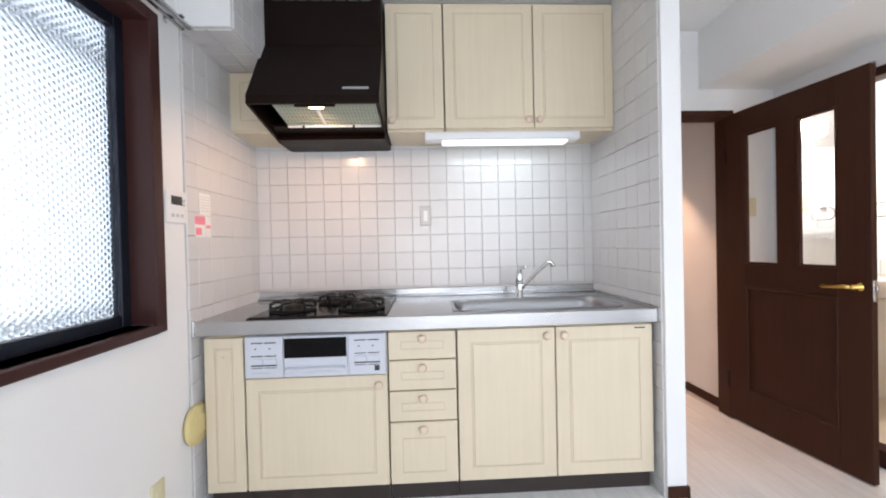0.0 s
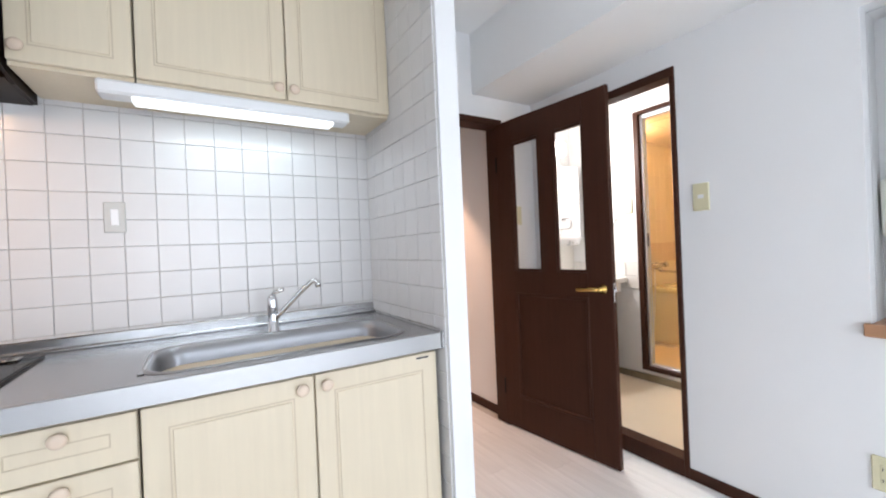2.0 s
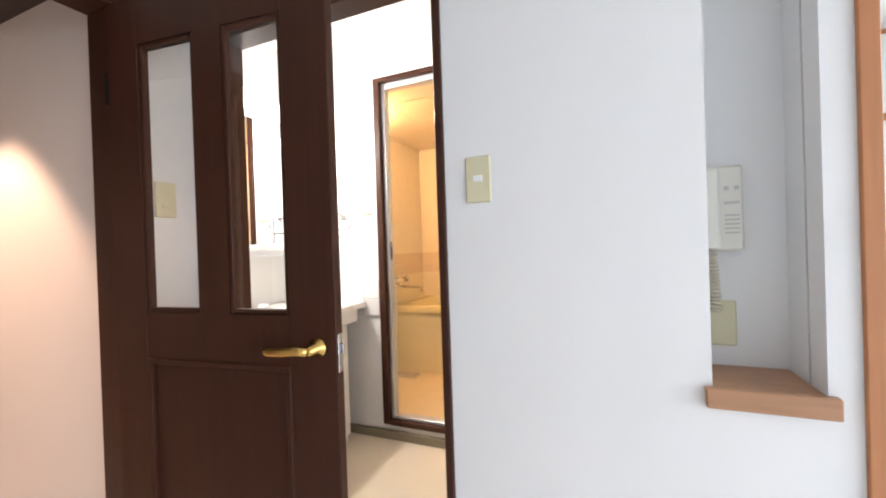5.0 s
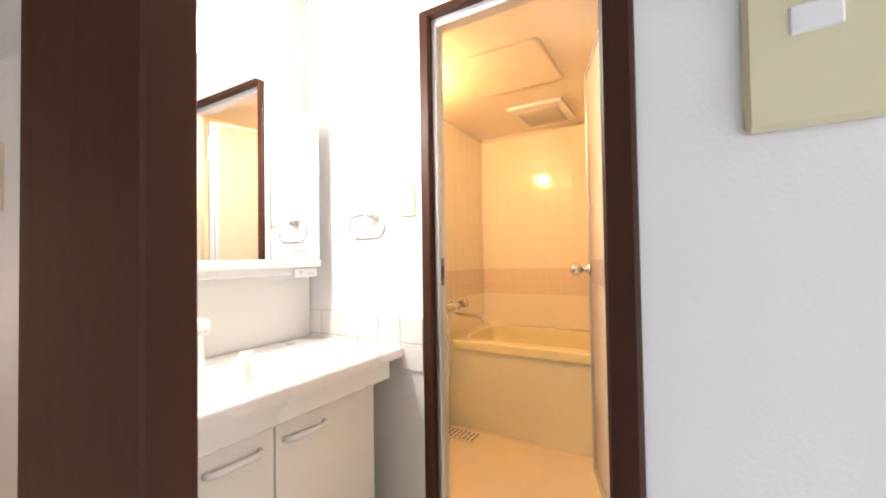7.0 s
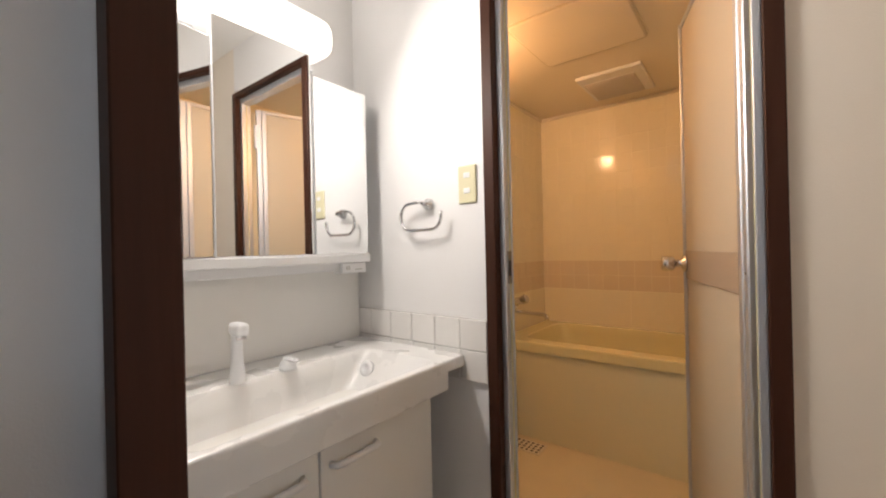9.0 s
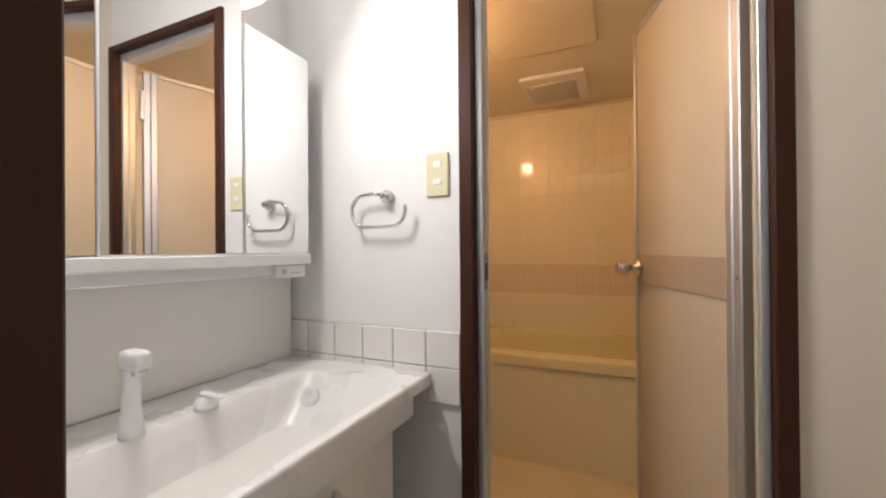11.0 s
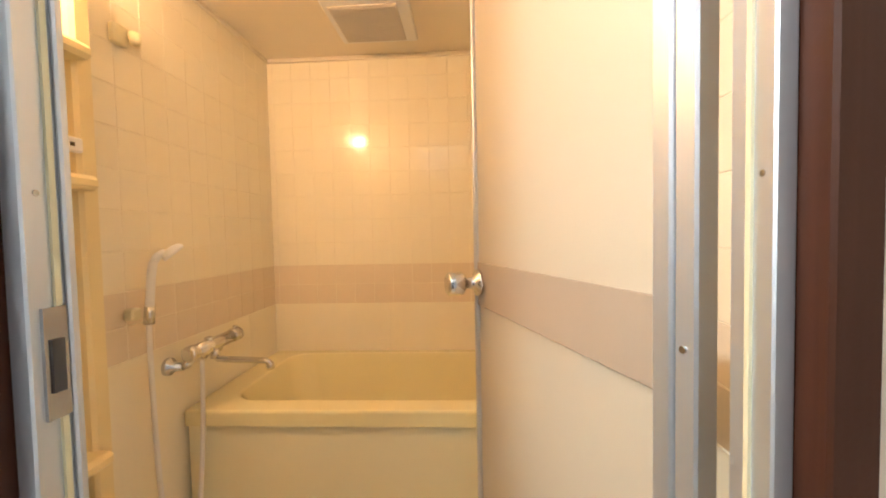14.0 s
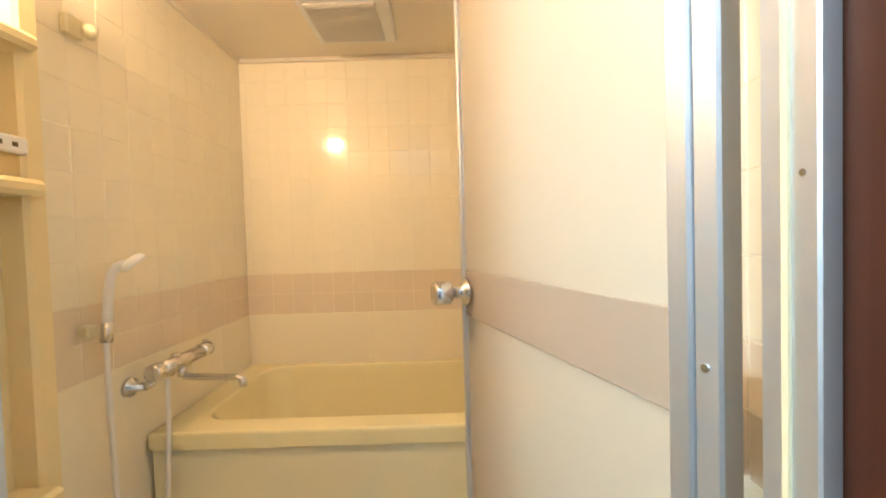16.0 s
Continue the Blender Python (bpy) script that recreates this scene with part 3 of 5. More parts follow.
slab_with_hole(bm, 0.42, XK - 0.004, 1.745, YK - 0.014, WZ - 0.012, WZ, sink_rim)
box(bm, XW + 0.004, 0.42, 1.745, YK - 0.014, WZ - 0.012, WZ)
part("deck", bm, STEEL, top)
part("front_edge", boxes((XW + 0.004, XK - 0.004, 1.738, 1.748, 0.80, WZ + 0.002), (XW + 0.004, XK - 0.004, 1.748, 1.775, 0.80, 0.808), bevel=0.004), STEEL, top)
part("side_cap", boxes((XK - 0.02, XK + 0.004, 1.728, 1.75, 0.80, WZ + 0.008), bevel=0.003), STEEL, top)
part("side_cap", boxes((XW - 0.004, XW + 0.02, 1.728, 1.75, 0.80, WZ + 0.008), bevel=0.003), STEEL, top)
part("upstand", boxes((XW + 0.004, XK - 0.004, YK - 0.022, YK - 0.011, WZ, WZ + 0.048), (XW + 0.004, XK - 0.004, YK - 0.05, YK - 0.022, WZ, WZ + 0.014), bevel=0.004), STEEL, top)
part("upstand", boxes((XK - 0.012, XK - 0.004, 1.76, YK - 0.022, WZ, WZ + 0.012), bevel=0.003), STEEL, top)
bm = loft(bmesh.new(), [rounded(0.87, 2.005, 0.425, 0.205, 0.1, WZ + 0.001), rounded(0.87, 2.005, 0.418, 0.198, 0.1, WZ + 0.005), rounded(0.87, 2.005, 0.403, 0.183, 0.09, WZ + 0.001), rounded(0.87, 2.005, 0.395, 0.175, 0.085, WZ - 0.03),
                        rounded(0.87, 2.005, 0.385, 0.165, 0.08, WZ - 0.15), rounded(0.87, 2.005, 0.355, 0.135, 0.06, WZ - 0.17)])
part("sink_bowl", bm, BOWL_STEEL, top, "satin steel sink bowl", True)
part("sink_drain", lathe(bmesh.new(), [(0.07, 0), (0.068, 0.004), (0.05, 0.005), (0.045, 0.001)], pose(0.6, 2.03, WZ - 0.169)), CHROME, top, "chrome sink drain", True)
bm = boxes((0.445, 0.462, 1.84, 2.17, WZ, WZ + 0.004), bevel=0.002)
part("drain_ridge", bm, STEEL, top)

f = thing("kitchen_faucet", (0.86, 2.235, WZ), "chrome single-lever kitchen faucet on the worktop", "faucet")
part("body", lathe(bmesh.new(), [(0.028, 0), (0.028, 0.006), (0.021, 0.012), (0.019, 0.08), (0.021, 0.10), (0.021, 0.135), (0.016, 0.15), (0.008, 0.155)], pose(0.86, 2.235, WZ)), CHROME, f, "", True)
part("spout", tube(bmesh.new(), [(0.87, 2.225, WZ + 0.055), (0.90, 2.215, WZ + 0.09), (0.96, 2.19, WZ + 0.155), (1.005, 2.17, WZ + 0.20), (1.02, 2.165, WZ + 0.207), (1.03, 2.16, WZ + 0.198)], 0.010, 14), CHROME, f, "", True)
part("aerator", rod(bmesh.new(), (1.03, 2.16, WZ + 0.203), (1.034, 2.158, WZ + 0.178), 0.012), CHROME, f, "", True)
part("lever", tube(bmesh.new(), [(0.86, 2.235, WZ + 0.15), (0.87, 2.225, WZ + 0.165), (0.90, 2.20, WZ + 0.178)], 0.008, 12), CHROME, f, "", True)


# gas hob
hob = thing("gas_hob", (-0.18, 2.05, WZ), "black three-burner gas hob set in the worktop", "hob")
part("top_plate", boxes((-0.475, 0.135, 1.766, 2.335, WZ, WZ + 0.010), bevel=0.005), BLACK_GLASS, hob)
part("rim", boxes((-0.48, 0.14, 1.761, 1.767, WZ, WZ + 0.007), (-0.48, 0.14, 2.334, 2.34, WZ, WZ + 0.008), (-0.48, -0.474, 1.767, 2.334, WZ, WZ + 0.007), (0.134, 0.14, 1.767, 2.334, WZ, WZ + 0.007), bevel=0.001), IRON, hob)
g = part("exhaust_grille", boxes((-0.42, 0.09, 2.27, 2.325, WZ + 0.012, WZ + 0.018), bevel=0.002), STEEL, hob)
part("slots", boxes(*[(-0.40 + i * 0.021, -0.388 + i * 0.021, 2.28, 2.315, WZ + 0.018, WZ + 0.020) for i in range(23)]), INK, g)
for bx, by, br in ((-0.335, 1.955, 0.05), (0.0, 1.955, 0.053), (-0.165, 2.165, 0.038)):
    b = part("burner", lathe(bmesh.new(), [(br + 0.025, 0.012), (br + 0.02, 0.018), (br, 0.02), (br - 0.005, 0.034), (br - 0.025, 0.04), (0.01, 0.04)], pose(bx, by, WZ)), IRON, hob, "", True)
    part("burner_ring", lathe(bmesh.new(), [(br + 0.03, 0.0125), (br + 0.03, 0.016), (br + 0.022, 0.0185), (br + 0.021, 0.0125)], pose(bx, by, WZ)), CHROME, b, "", True)
    R = br + 0.055
    ring = tube(bmesh.new(), [(bx + R * math.cos(a * math.pi / 12), by + R * math.sin(a * math.pi / 12), WZ + 0.018) for a in range(24)], 0.0075, 8, True)
    support = part("pan_support", ring, IRON, hob, "", True)
    for k in range(6):
        a = math.pi * k / 3 + 0.3
        c, s = math.cos(a), math.sin(a)
        arm = [(bx + R * c, by + R * s, WZ + 0.018), (bx + R * c * 0.98, by + R * s * 0.98, WZ + 0.045), (bx + R * c * 0.85, by + R * s * 0.85, WZ + 0.054), (bx + 0.025 * c, by + 0.025 * s, WZ + 0.052)]
        part("support_arm", tube(bmesh.new(), arm, 0.0075, 8), IRON, support, "", True)

# built-in grill
gr = thing("built_in_grill", (-0.18, 1.8, 0.575), "white built-in grill front with a dark glass window", "grill")
part("body", boxes((-0.490, 0.134, YF - 0.002, YK - 0.1, 0.602, 0.79), bevel=0.003), GRILL_FRONT, gr)
part("control_panel", boxes((-0.488, -0.322, YF - 0.012, YF - 0.002, 0.604, 0.788), bevel=0.003), GRILL_FRONT, gr)
part("control_panel", boxes((-0.034, 0.132, YF - 0.012, YF - 0.002, 0.604, 0.788), bevel=0.003), GRILL_FRONT, gr)
gd = part("grill_door", boxes((-0.318, -0.038, YF - 0.014, YF - 0.002, 0.604, 0.788), bevel=0.004), GRILL_FRONT, gr)
part("grill_window", boxes((-0.315, -0.041, YF - 0.017, YF - 0.012, 0.69, 0.778), bevel=0.002), BLACK_GLASS, gd, "dark glass window")
part("grill_handle", boxes((-0.31, -0.046, YF - 0.032, YF - 0.012, 0.630, 0.650), bevel=0.006), GRILL_FRONT, gd)
for cx in (-0.405, 0.049):
    for rz, rh in ((0.758, 0.005), (0.700, 0.004), (0.648, 0.003)):
        for sx in (-0.055, 0.004):
            part("print_bar", boxes((cx + sx, cx + sx + 0.051, YF - 0.0135, YF - 0.011, rz, rz + rh)), INK, gr)
    for sx in (-0.056, 0.002):
        part("button", boxes((cx + sx, cx + sx + 0.054, YF - 0.017, YF - 0.011, 0.664, 0.69), bevel=0.002), GRILL_FRONT, gr)
    for sx in (-0.056, 0.002):
        part("button_gap", boxes((cx + sx - 0.001, cx + sx + 0.055, YF - 0.0125, YF - 0.0115, 0.657, 0.6635)), INK, gr)
    for sx in (-0.04, 0.022):
        part("print_mark", boxes((cx + sx, cx + sx + 0.008, YF - 0.0135, YF - 0.011, 0.732, 0.737)), INK, gr)
part("print_square", boxes((0.082, 0.104, YF - 0.0135, YF - 0.011, 0.622, 0.645)), INK, gr)
part("print_bar", boxes((-0.46, -0.38, YF - 0.0135, YF - 0.011, 0.625, 0.629)), GREY_PLASTIC, gr)


# wall cabinets
YU = 2.135


def wall_unit(label, x0, x1, doors, zb=1.80, zt=2.50):
    u = thing("wall_cabinet", ((x0 + x1) / 2, 2.3, zb), label, "cabinet", "kitchen wall cabinets")
    part("body", boxes((x0 + 0.001, x1 - 0.001, YU + 0.022, YK - 0.012, zb, zt)), OAK, u)
    for a, b, kx in doors:
        panel_door(u, "door", a, b, zb + 0.012, zt - 0.012, YU, 0.05, kx, zb + 0.055)
    return u


wall_unit("narrow pale-oak wall cabinet behind the range hood", XW + 0.012, -0.492, [(XW + 0.013, -0.494, None)], 1.80, 2.13)
wall_unit("pale-oak single-door wall cabinet", 0.13, 0.442, [(0.132, 0.440, 0.158)])
wall_unit("pale-oak two-door wall cabinet", 0.446, XK - 0.012, [(0.448, 0.934, 0.908), (0.940, XK - 0.014, 0.966)])
part_light = thing("undercabinet_lamp", (0.77, 2.17, 1.735), "white fluorescent lamp under the wall cabinet", "lamp")
part("housing", boxes((0.335, 1.20, 2.145, 2.235, 1.752, 1.80), bevel=0.008), WHITE_PLASTIC, part_light)
part("diffuser", boxes((0.43, 1.13, 2.152, 2.228, 1.738, 1.752), bevel=0.005), TUBE, part_light, "lit white diffuser")

# range hood
hood = thing("range_hood", (-0.18, 2.2, 1.77), "dark brown enamel range hood with a lit lamp", "range hood")
hx0, hx1 = -0.488, 0.124


def prism(bm, pts, x0, x1):
    a = [bm.verts.new((x0, y, z)) for y, z in pts]
    b = [bm.verts.new((x1, y, z)) for y, z in pts]
    n = len(pts)
    for i in range(n):
        bm.faces.new((a[i], a[(i + 1) % n], b[(i + 1) % n], b[i]))
    bm.faces.new(a[::-1]), bm.faces.new(b)
    bmesh.ops.recalc_face_normals(bm, faces=bm.faces[:])
    return bm


part("canopy", prism(prism(bmesh.new(), [(2.05, 2.215), (1.835, 1.885), (1.835, 1.848), (1.848, 1.846), (2.05, 2.19)], hx0, hx1), [(2.05, 2.215), (2.05, 2.19), (2.06, 2.19), (2.06, 2.215)], hx0, hx1), HOOD, hood)
for sx0, sx1 in ((hx0, hx0 + 0.012), (hx1 - 0.012, hx1)):
    part("side_panel", prism(bmesh.new(), [(2.058, 2.20), (1.846, 1.875), (1.838, 1.846), (2.25, 1.772), (YK - 0.014, 1.772), (YK - 0.014, 2.20)], sx0 + 0.0005, sx1 - 0.0005), HOOD, hood)
part("chimney_box", boxes((hx0 + 0.004, hx1 - 0.004, 2.062, YK - 0.014, 2.19, 2.50), bevel=0.003), HOOD, hood)
part("inner_plate", prism(bmesh.new(), [(2.101, 1.83), (2.101, 1.82), (2.235, 1.796), (2.235, 1.808)], hx0 + 0.014, hx1 - 0.014), HOOD, hood)
part("bottom_tray", prism(bmesh.new(), [(2.22, 1.80), (2.20, 1.775), (YK - 0.014, 1.768), (YK - 0.014, 1.81)], hx0 + 0.013, hx1 - 0.013), HOOD, hood)
part("filter_panel", prism(bmesh.new(), [(1.875, 1.862), (1.88, 1.855), (2.10, 1.821), (2.10, 1.833)], hx0 + 0.105, hx1 - 0.02), FILTER, hood, "pale grey-green mesh filter")
bm = bmesh.new()
for i in range(27):
    fx = hx0 + 0.115 + i * 0.0175
    prism(bm, [(1.89, 1.854), (1.89, 1.850), (2.095, 1.818), (2.095, 1.822)], fx, fx + 0.004)
for i in range(6):
    k = (i + 0.5) / 6
    y, z = 1.89 + 0.205 * k, 1.852 - 0.032 * k
    box(bm, hx0 + 0.11, hx1 - 0.025, y - 0.0015, y + 0.0015, z - 0.003, z)
part("filter_slats", bm, FILTER_EDGE, hood)
part("frame_bar", prism(bmesh.new(), [(1.875, 1.856), (1.875, 1.849), (2.097, 1.816), (2.097, 1.821)], -0.19, -0.175), WHITE_PLASTIC, hood)
part("frame_bar", boxes((hx0 + 0.105, hx1 - 0.02, 2.09, 2.101, 1.812, 1.824), bevel=0.002), WHITE_PLASTIC, hood)
for x in (-0.30, -0.04):
    part("filter_catch", rod(bmesh.new(), (x, 2.088, 1.818), (x, 2.084, 1.810), 0.006, 10), IRON, hood)
part("lamp_housing", boxes((-0.275, -0.085, 1.850, 1.862, 1.838, 1.862), bevel=0.003), HOOD, hood)
part("hood_lamp", box(bmesh.new(), -0.215, -0.145, 1.863, 1.895, 1.840, 1.856, bevel=0.007, seg=3), WARM_BULB, hood, "lit warm lamp")
part("badge", boxes((-0.05, 0.075, 1.848, 1.858, 1.915, 1.93), bevel=0.003), STEEL, hood, "silver name badge")
part("vent_slots", boxes(*[(hx0 + 0.05 + i * 0.065, hx0 + 0.10 + i * 0.065, 2.059, 2.063, 2.455, 2.475) for i in range(8)]), INK, hood)


# switches, sockets and small wall things
def wall_plate(name, label, category, at, normal, w, h, mat, keys, key_mat=None, group=""):
    """A rounded plate on a wall; normal is its turn about z (0 faces -y); keys are (x, z, w, h) rockers."""
    t = thing(name, at, label, category, group, m=pose(*at, 0, 0, normal))
    part("plate", boxes((-w / 2, w / 2, -0.008, 0.001, -h / 2, h / 2), bevel=0.0035), mat, t)
    for kx, kz, kw, kh in keys:
        k = part("rocker", boxes((kx - kw / 2, kx + kw / 2, -0.0098, -0.006, kz - kh / 2, kz + kh / 2), bevel=0.0015), key_mat or WHITE_PLASTIC, t)
    return t


wall_plate("socket", "grey metal socket plate on the white tiles", "socket", (0.329, YK - 0.009, 1.36), 0, 0.07, 0.122, GREY_PLASTIC, [(0, 0, 0.026, 0.066)], WHITE_PLASTIC)
wall_plate("light_switch", "ivory switch plate on the papered wall", "switch", (XR, 1.386, 1.368), -90, 0.072, 0.128, IVORY, [(0, 0.002, 0.026, 0.018)])
t = wall_plate("socket", "ivory double socket low on the wall", "socket", (XR, 0.828, 0.326), -90, 0.07, 0.122, IVORY, [(0, 0.0, 0.026, 0.066)], IVORY)
for sx in (-0.006, 0.006):
    for sz in (-0.02, 0.02):
        part("slot", boxes((sx - 0.0012, sx + 0.0012, -0.0128, -0.011, sz - 0.005, sz + 0.005)), INK, t)
wall_plate("light_switch", "ivory double switch in the shade behind the door", "switch", (2.452, YK, 1.378), 0, 0.072, 0.122, IVORY, [(0, 0.028, 0.026, 0.018), (0, -0.02, 0.026, 0.018)], IVORY)
t = wall_plate("light_switch", "ivory double switch beside the bathroom door", "switch", (3.56, 2.376, 1.454), -90, 0.072, 0.128, IVORY, [(0, 0.03, 0.026, 0.018), (0, -0.022, 0.026, 0.018)])
wall_plate("socket", "beige cover plate low on the wall under the window", "socket", (XW, 1.50, 0.25), 90, 0.075, 0.12, IVORY, [(0, 0, 0.03, 0.06)], IVORY)
t = wall_plate("heater_remote", "white water-heater remote with a dark display", "remote control", (XW, 1.665, 1.36), 90, 0.135, 0.135, WHITE_PLASTIC, [(0.045, 0.03, 0.02, 0.012), (0.045, 0.012, 0.02, 0.012), (-0.03, -0.035, 0.02, 0.014), (0.0, -0.035, 0.02, 0.014), (0.03, -0.035, 0.02, 0.014)], GREY_PLASTIC)
part("display", boxes((-0.04, 0.03, -0.0105, -0.006, 0.008, 0.045), bevel=0.001), DISPLAY, t, "dark display")
t = thing("notice_label", (XW + 0.012, 1.86, 1.34), "white and pink notice stickers on the tiles", "label", m=pose(XW + 0.012, 1.865, 1.34, 0, 0, 90))
part("sheet", boxes((-0.045, 0.045, -0.001, 0.0, 0.0, 0.10)), PAPER, t)
part("print_bars", boxes(*[(-0.038, 0.035, -0.0016, -0.0008, 0.018 + i * 0.013, 0.021 + i * 0.013) for i in range(6)]), GREY_PLASTIC, t)
part("sheet", boxes((0.0, 0.045, -0.001, 0.0, -0.10, -0.004)), PAPER, t)
part("sheet", boxes((-0.085, -0.004, -0.001, 0.0, -0.10, -0.045)), PAPER, t)
part("pink_block", boxes((-0.085, -0.004, -0.0016, -0.0, -0.044, -0.008), (-0.082, -0.035, -0.0018, -0.001, -0.092, -0.06), (0.004, 0.04, -0.0018, -0.001, -0.06, -0.045)), PINK, t, "pink printed block")
t = thing("vent_cover", (XW + 0.01, 1.74, 0.43), "yellowed round plastic vent cap low on the wall", "vent cap")
part("cap", lathe(bmesh.new(), [(0.088, 0), (0.088, 0.012), (0.075, 0.022), (0.06, 0.02), (0.055, 0.026), (0.02, 0.027)], pose(XW + 0.009, 1.745, 0.42, 0, 90, 0), 32), CAP, t, "", True)
part("ribs", boxes(*[(XW + 0.03, XW + 0.037, 1.705 + i * 0.02, 1.711 + i * 0.02, 0.38, 0.46) for i in range(5)], bevel=0.001), CAP, t)

# niche with intercom
sill = thing("niche_sill", (2.70, 0.75, 0.80), "brown wooden sill board of the wall niche", "sill")
part("board", boxes((XR - 0.0005, 2.799, 0.649, 0.849, 0.836, 0.851), (XR - 0.022, XR - 0.001, 0.632, 0.866, 0.806, 0.852), bevel=0.003), SILLWOOD, sill)
ic = thing("intercom", (2.8, 0.79, 1.15), "ivory-white intercom handset hanging in the niche", "intercom")
part("base", boxes((2.768, 2.80, 0.742, 0.842, 1.15, 1.368), bevel=0.006), INTERCOM, ic)
part("handset", box(bmesh.new(), 2.742, 2.770, 0.797, 0.842, 1.155, 1.363, bevel=0.011, seg=3), INTERCOM, ic)
for a, b, c, e in ((0.752, 0.762, 1.305, 1.315), (0.774, 0.784, 1.305, 1.315), (0.752, 0.784, 1.27, 1.276)):
    part("button", boxes((2.765, 2.769, a, b, c, e)), GREY_PLASTIC, ic)
for k in range(5):
    part("speaker_slot", boxes((2.7665, 2.769, 0.752, 0.784, 1.195 + k * 0.011, 1.199 + k * 0.011)), GREY_PLASTIC, ic)
cord = [(2.775 + 0.012 * math.cos(i * 1.1), 0.815 - i * 0.0001 + 0.012 * math.sin(i * 1.1), 1.148 - i * 0.0017) for i in range(90)]
part("coiled_cord", tube(bmesh.new(), cord, 0.0035, 6), CREAM_CORD, ic, "coiled cream cord", True)
wall_plate("socket", "ivory blank plate in the niche under the intercom", "plate", (2.80, 0.793, 0.962), -90, 0.07, 0.118, IVORY, [])
det = thing("smoke_detector", (4.3, -0.2, 2.58), "small white round ceiling detector", "detector")
part("body", lathe(bmesh.new(), [(0.05, 0), (0.05, -0.012), (0.035, -0.03), (0.01, -0.032)], pose(4.6, -0.28, 2.60)), WHITE_PLASTIC, det, "", True)


# ---------- hall door ----------
LW, LT, LH = 0.774, 0.032, 1.966
A = math.degrees(math.atan2(1.712 - 2.478, 2.385 - 2.298))
leaf = thing("hall_door", (0, 0, 0), "dark brown wooden door with two glass panes, standing open", "door", m=pose(2.298, 2.478, 0.008, 0, 0, A))
s1, s2, p0, p1, g0, g1 = 0.125, 0.14, 0.20, 0.872, 1.008, 1.818
mx = 0.387
part("stile", boxes((0, s1, 0, LT, 0, LH), bevel=0.002), DARKWOOD, leaf)
part("stile", boxes((LW - s2, LW, 0, LT, 0, LH), bevel=0.002), DARKWOOD, leaf)
part("rail", boxes((s1, LW - s2, 0.0005, LT - 0.0005, 0, p0)), DARKWOOD, leaf)
part("rail", boxes((s1, LW - s2, 0.0005, LT - 0.0005, p1, g0)), DARKWOOD, leaf)
part("rail", boxes((s1, LW - s2, 0.0005, LT - 0.0005, g1, LH)), DARKWOOD, leaf)
part("mullion", boxes((mx - 0.05, mx + 0.05, 0.0005, LT - 0.0005, g0, g1)), DARKWOOD, leaf)
part("lower_panel", boxes((s1, LW - s2, 0.008, LT - 0.008, p0, p1)), DARKWOOD, leaf)
part("panel_moulding", boxes(*[r for y0, y1 in ((-0.003, 0.012), (LT - 0.012, LT + 0.003)) for r in ((s1, LW - s2, y0, y1, p0, p0 + 0.018), (s1, LW - s2, y0, y1, p1 - 0.018, p1), (s1, s1 + 0.018, y0, y1, p0 + 0.018, p1 - 0.018), (LW - s2 - 0.018, LW - s2, y0, y1, p0 + 0.018, p1 - 0.018))], bevel=0.003), DARKWOOD, leaf)
for a, b in ((s1, mx - 0.05), (mx + 0.05, LW - s2)):
    pn = part("pane", boxes((a + 0.004, b - 0.004, LT / 2 - 0.002, LT / 2 + 0.002, g0 + 0.004, g1 - 0.004)), CLEAR, leaf, "clear glass pane")
    pn.visible_shadow = False
    part("glazing_bead", boxes((a, a + 0.014, 0.004, LT - 0.004, g0, g1), (b - 0.014, b, 0.004, LT - 0.004, g0, g1), (a + 0.014, b - 0.014, 0.004, LT - 0.004, g0, g0 + 0.014), (a + 0.014, b - 0.014, 0.004, LT - 0.004, g1 - 0.014, g1), bevel=0.003), DARKWOOD, leaf)
for s in (-1, 1):
    y0 = 0 if s < 0 else LT
    h = part("handle", tube(lathe(bmesh.new(), [(0.026, 0), (0.026, 0.006), (0.012, 0.012), (0.011, 0.045)], pose(LW - 0.055, y0, 0.925, 90 if s < 0 else -90)),
                            [(LW - 0.055, y0 + s * 0.045, 0.925), (LW - 0.08, y0 + s * 0.05, 0.927), (LW - 0.13, y0 + s * 0.05, 0.922), (LW - 0.17, y0 + s * 0.047, 0.92), (LW - 0.178, y0 + s * 0.046, 0.922)], 0.0125, 12), BRASS, leaf, "polished brass lever handle", True)
part("latch_plate", boxes((LW - 0.001, LW + 0.002, 0.006, LT - 0.006, 0.86, 0.96), (LW + 0.002, LW + 0.012, 0.012, LT - 0.012, 0.91, 0.935), bevel=0.001), STEEL, leaf)
part("top_catch", boxes((LW - 0.03, LW - 0.01, LT, LT + 0.02, LH - 0.03, LH + 0.015), bevel=0.002), STEEL, leaf)
part("hinge", boxes((-0.006, 0.004, -0.004, 0.01, 0.2, 0.30)), IRON, leaf)
part("hinge", boxes((-0.006, 0.004, -0.004, 0.01, 1.65, 1.75)), IRON, leaf)

dl = thing("hall_downlight", (1.96, 3.3, 2.13), "small recessed warm hall downlight", "lamp")
part("ring", lathe(bmesh.new(), [(0.05, 0.0), (0.05, -0.006), (0.04, -0.008), (0.038, -0.001)], pose(1.96, 3.3, 2.139)), WHITE_PLASTIC, dl, "", True)


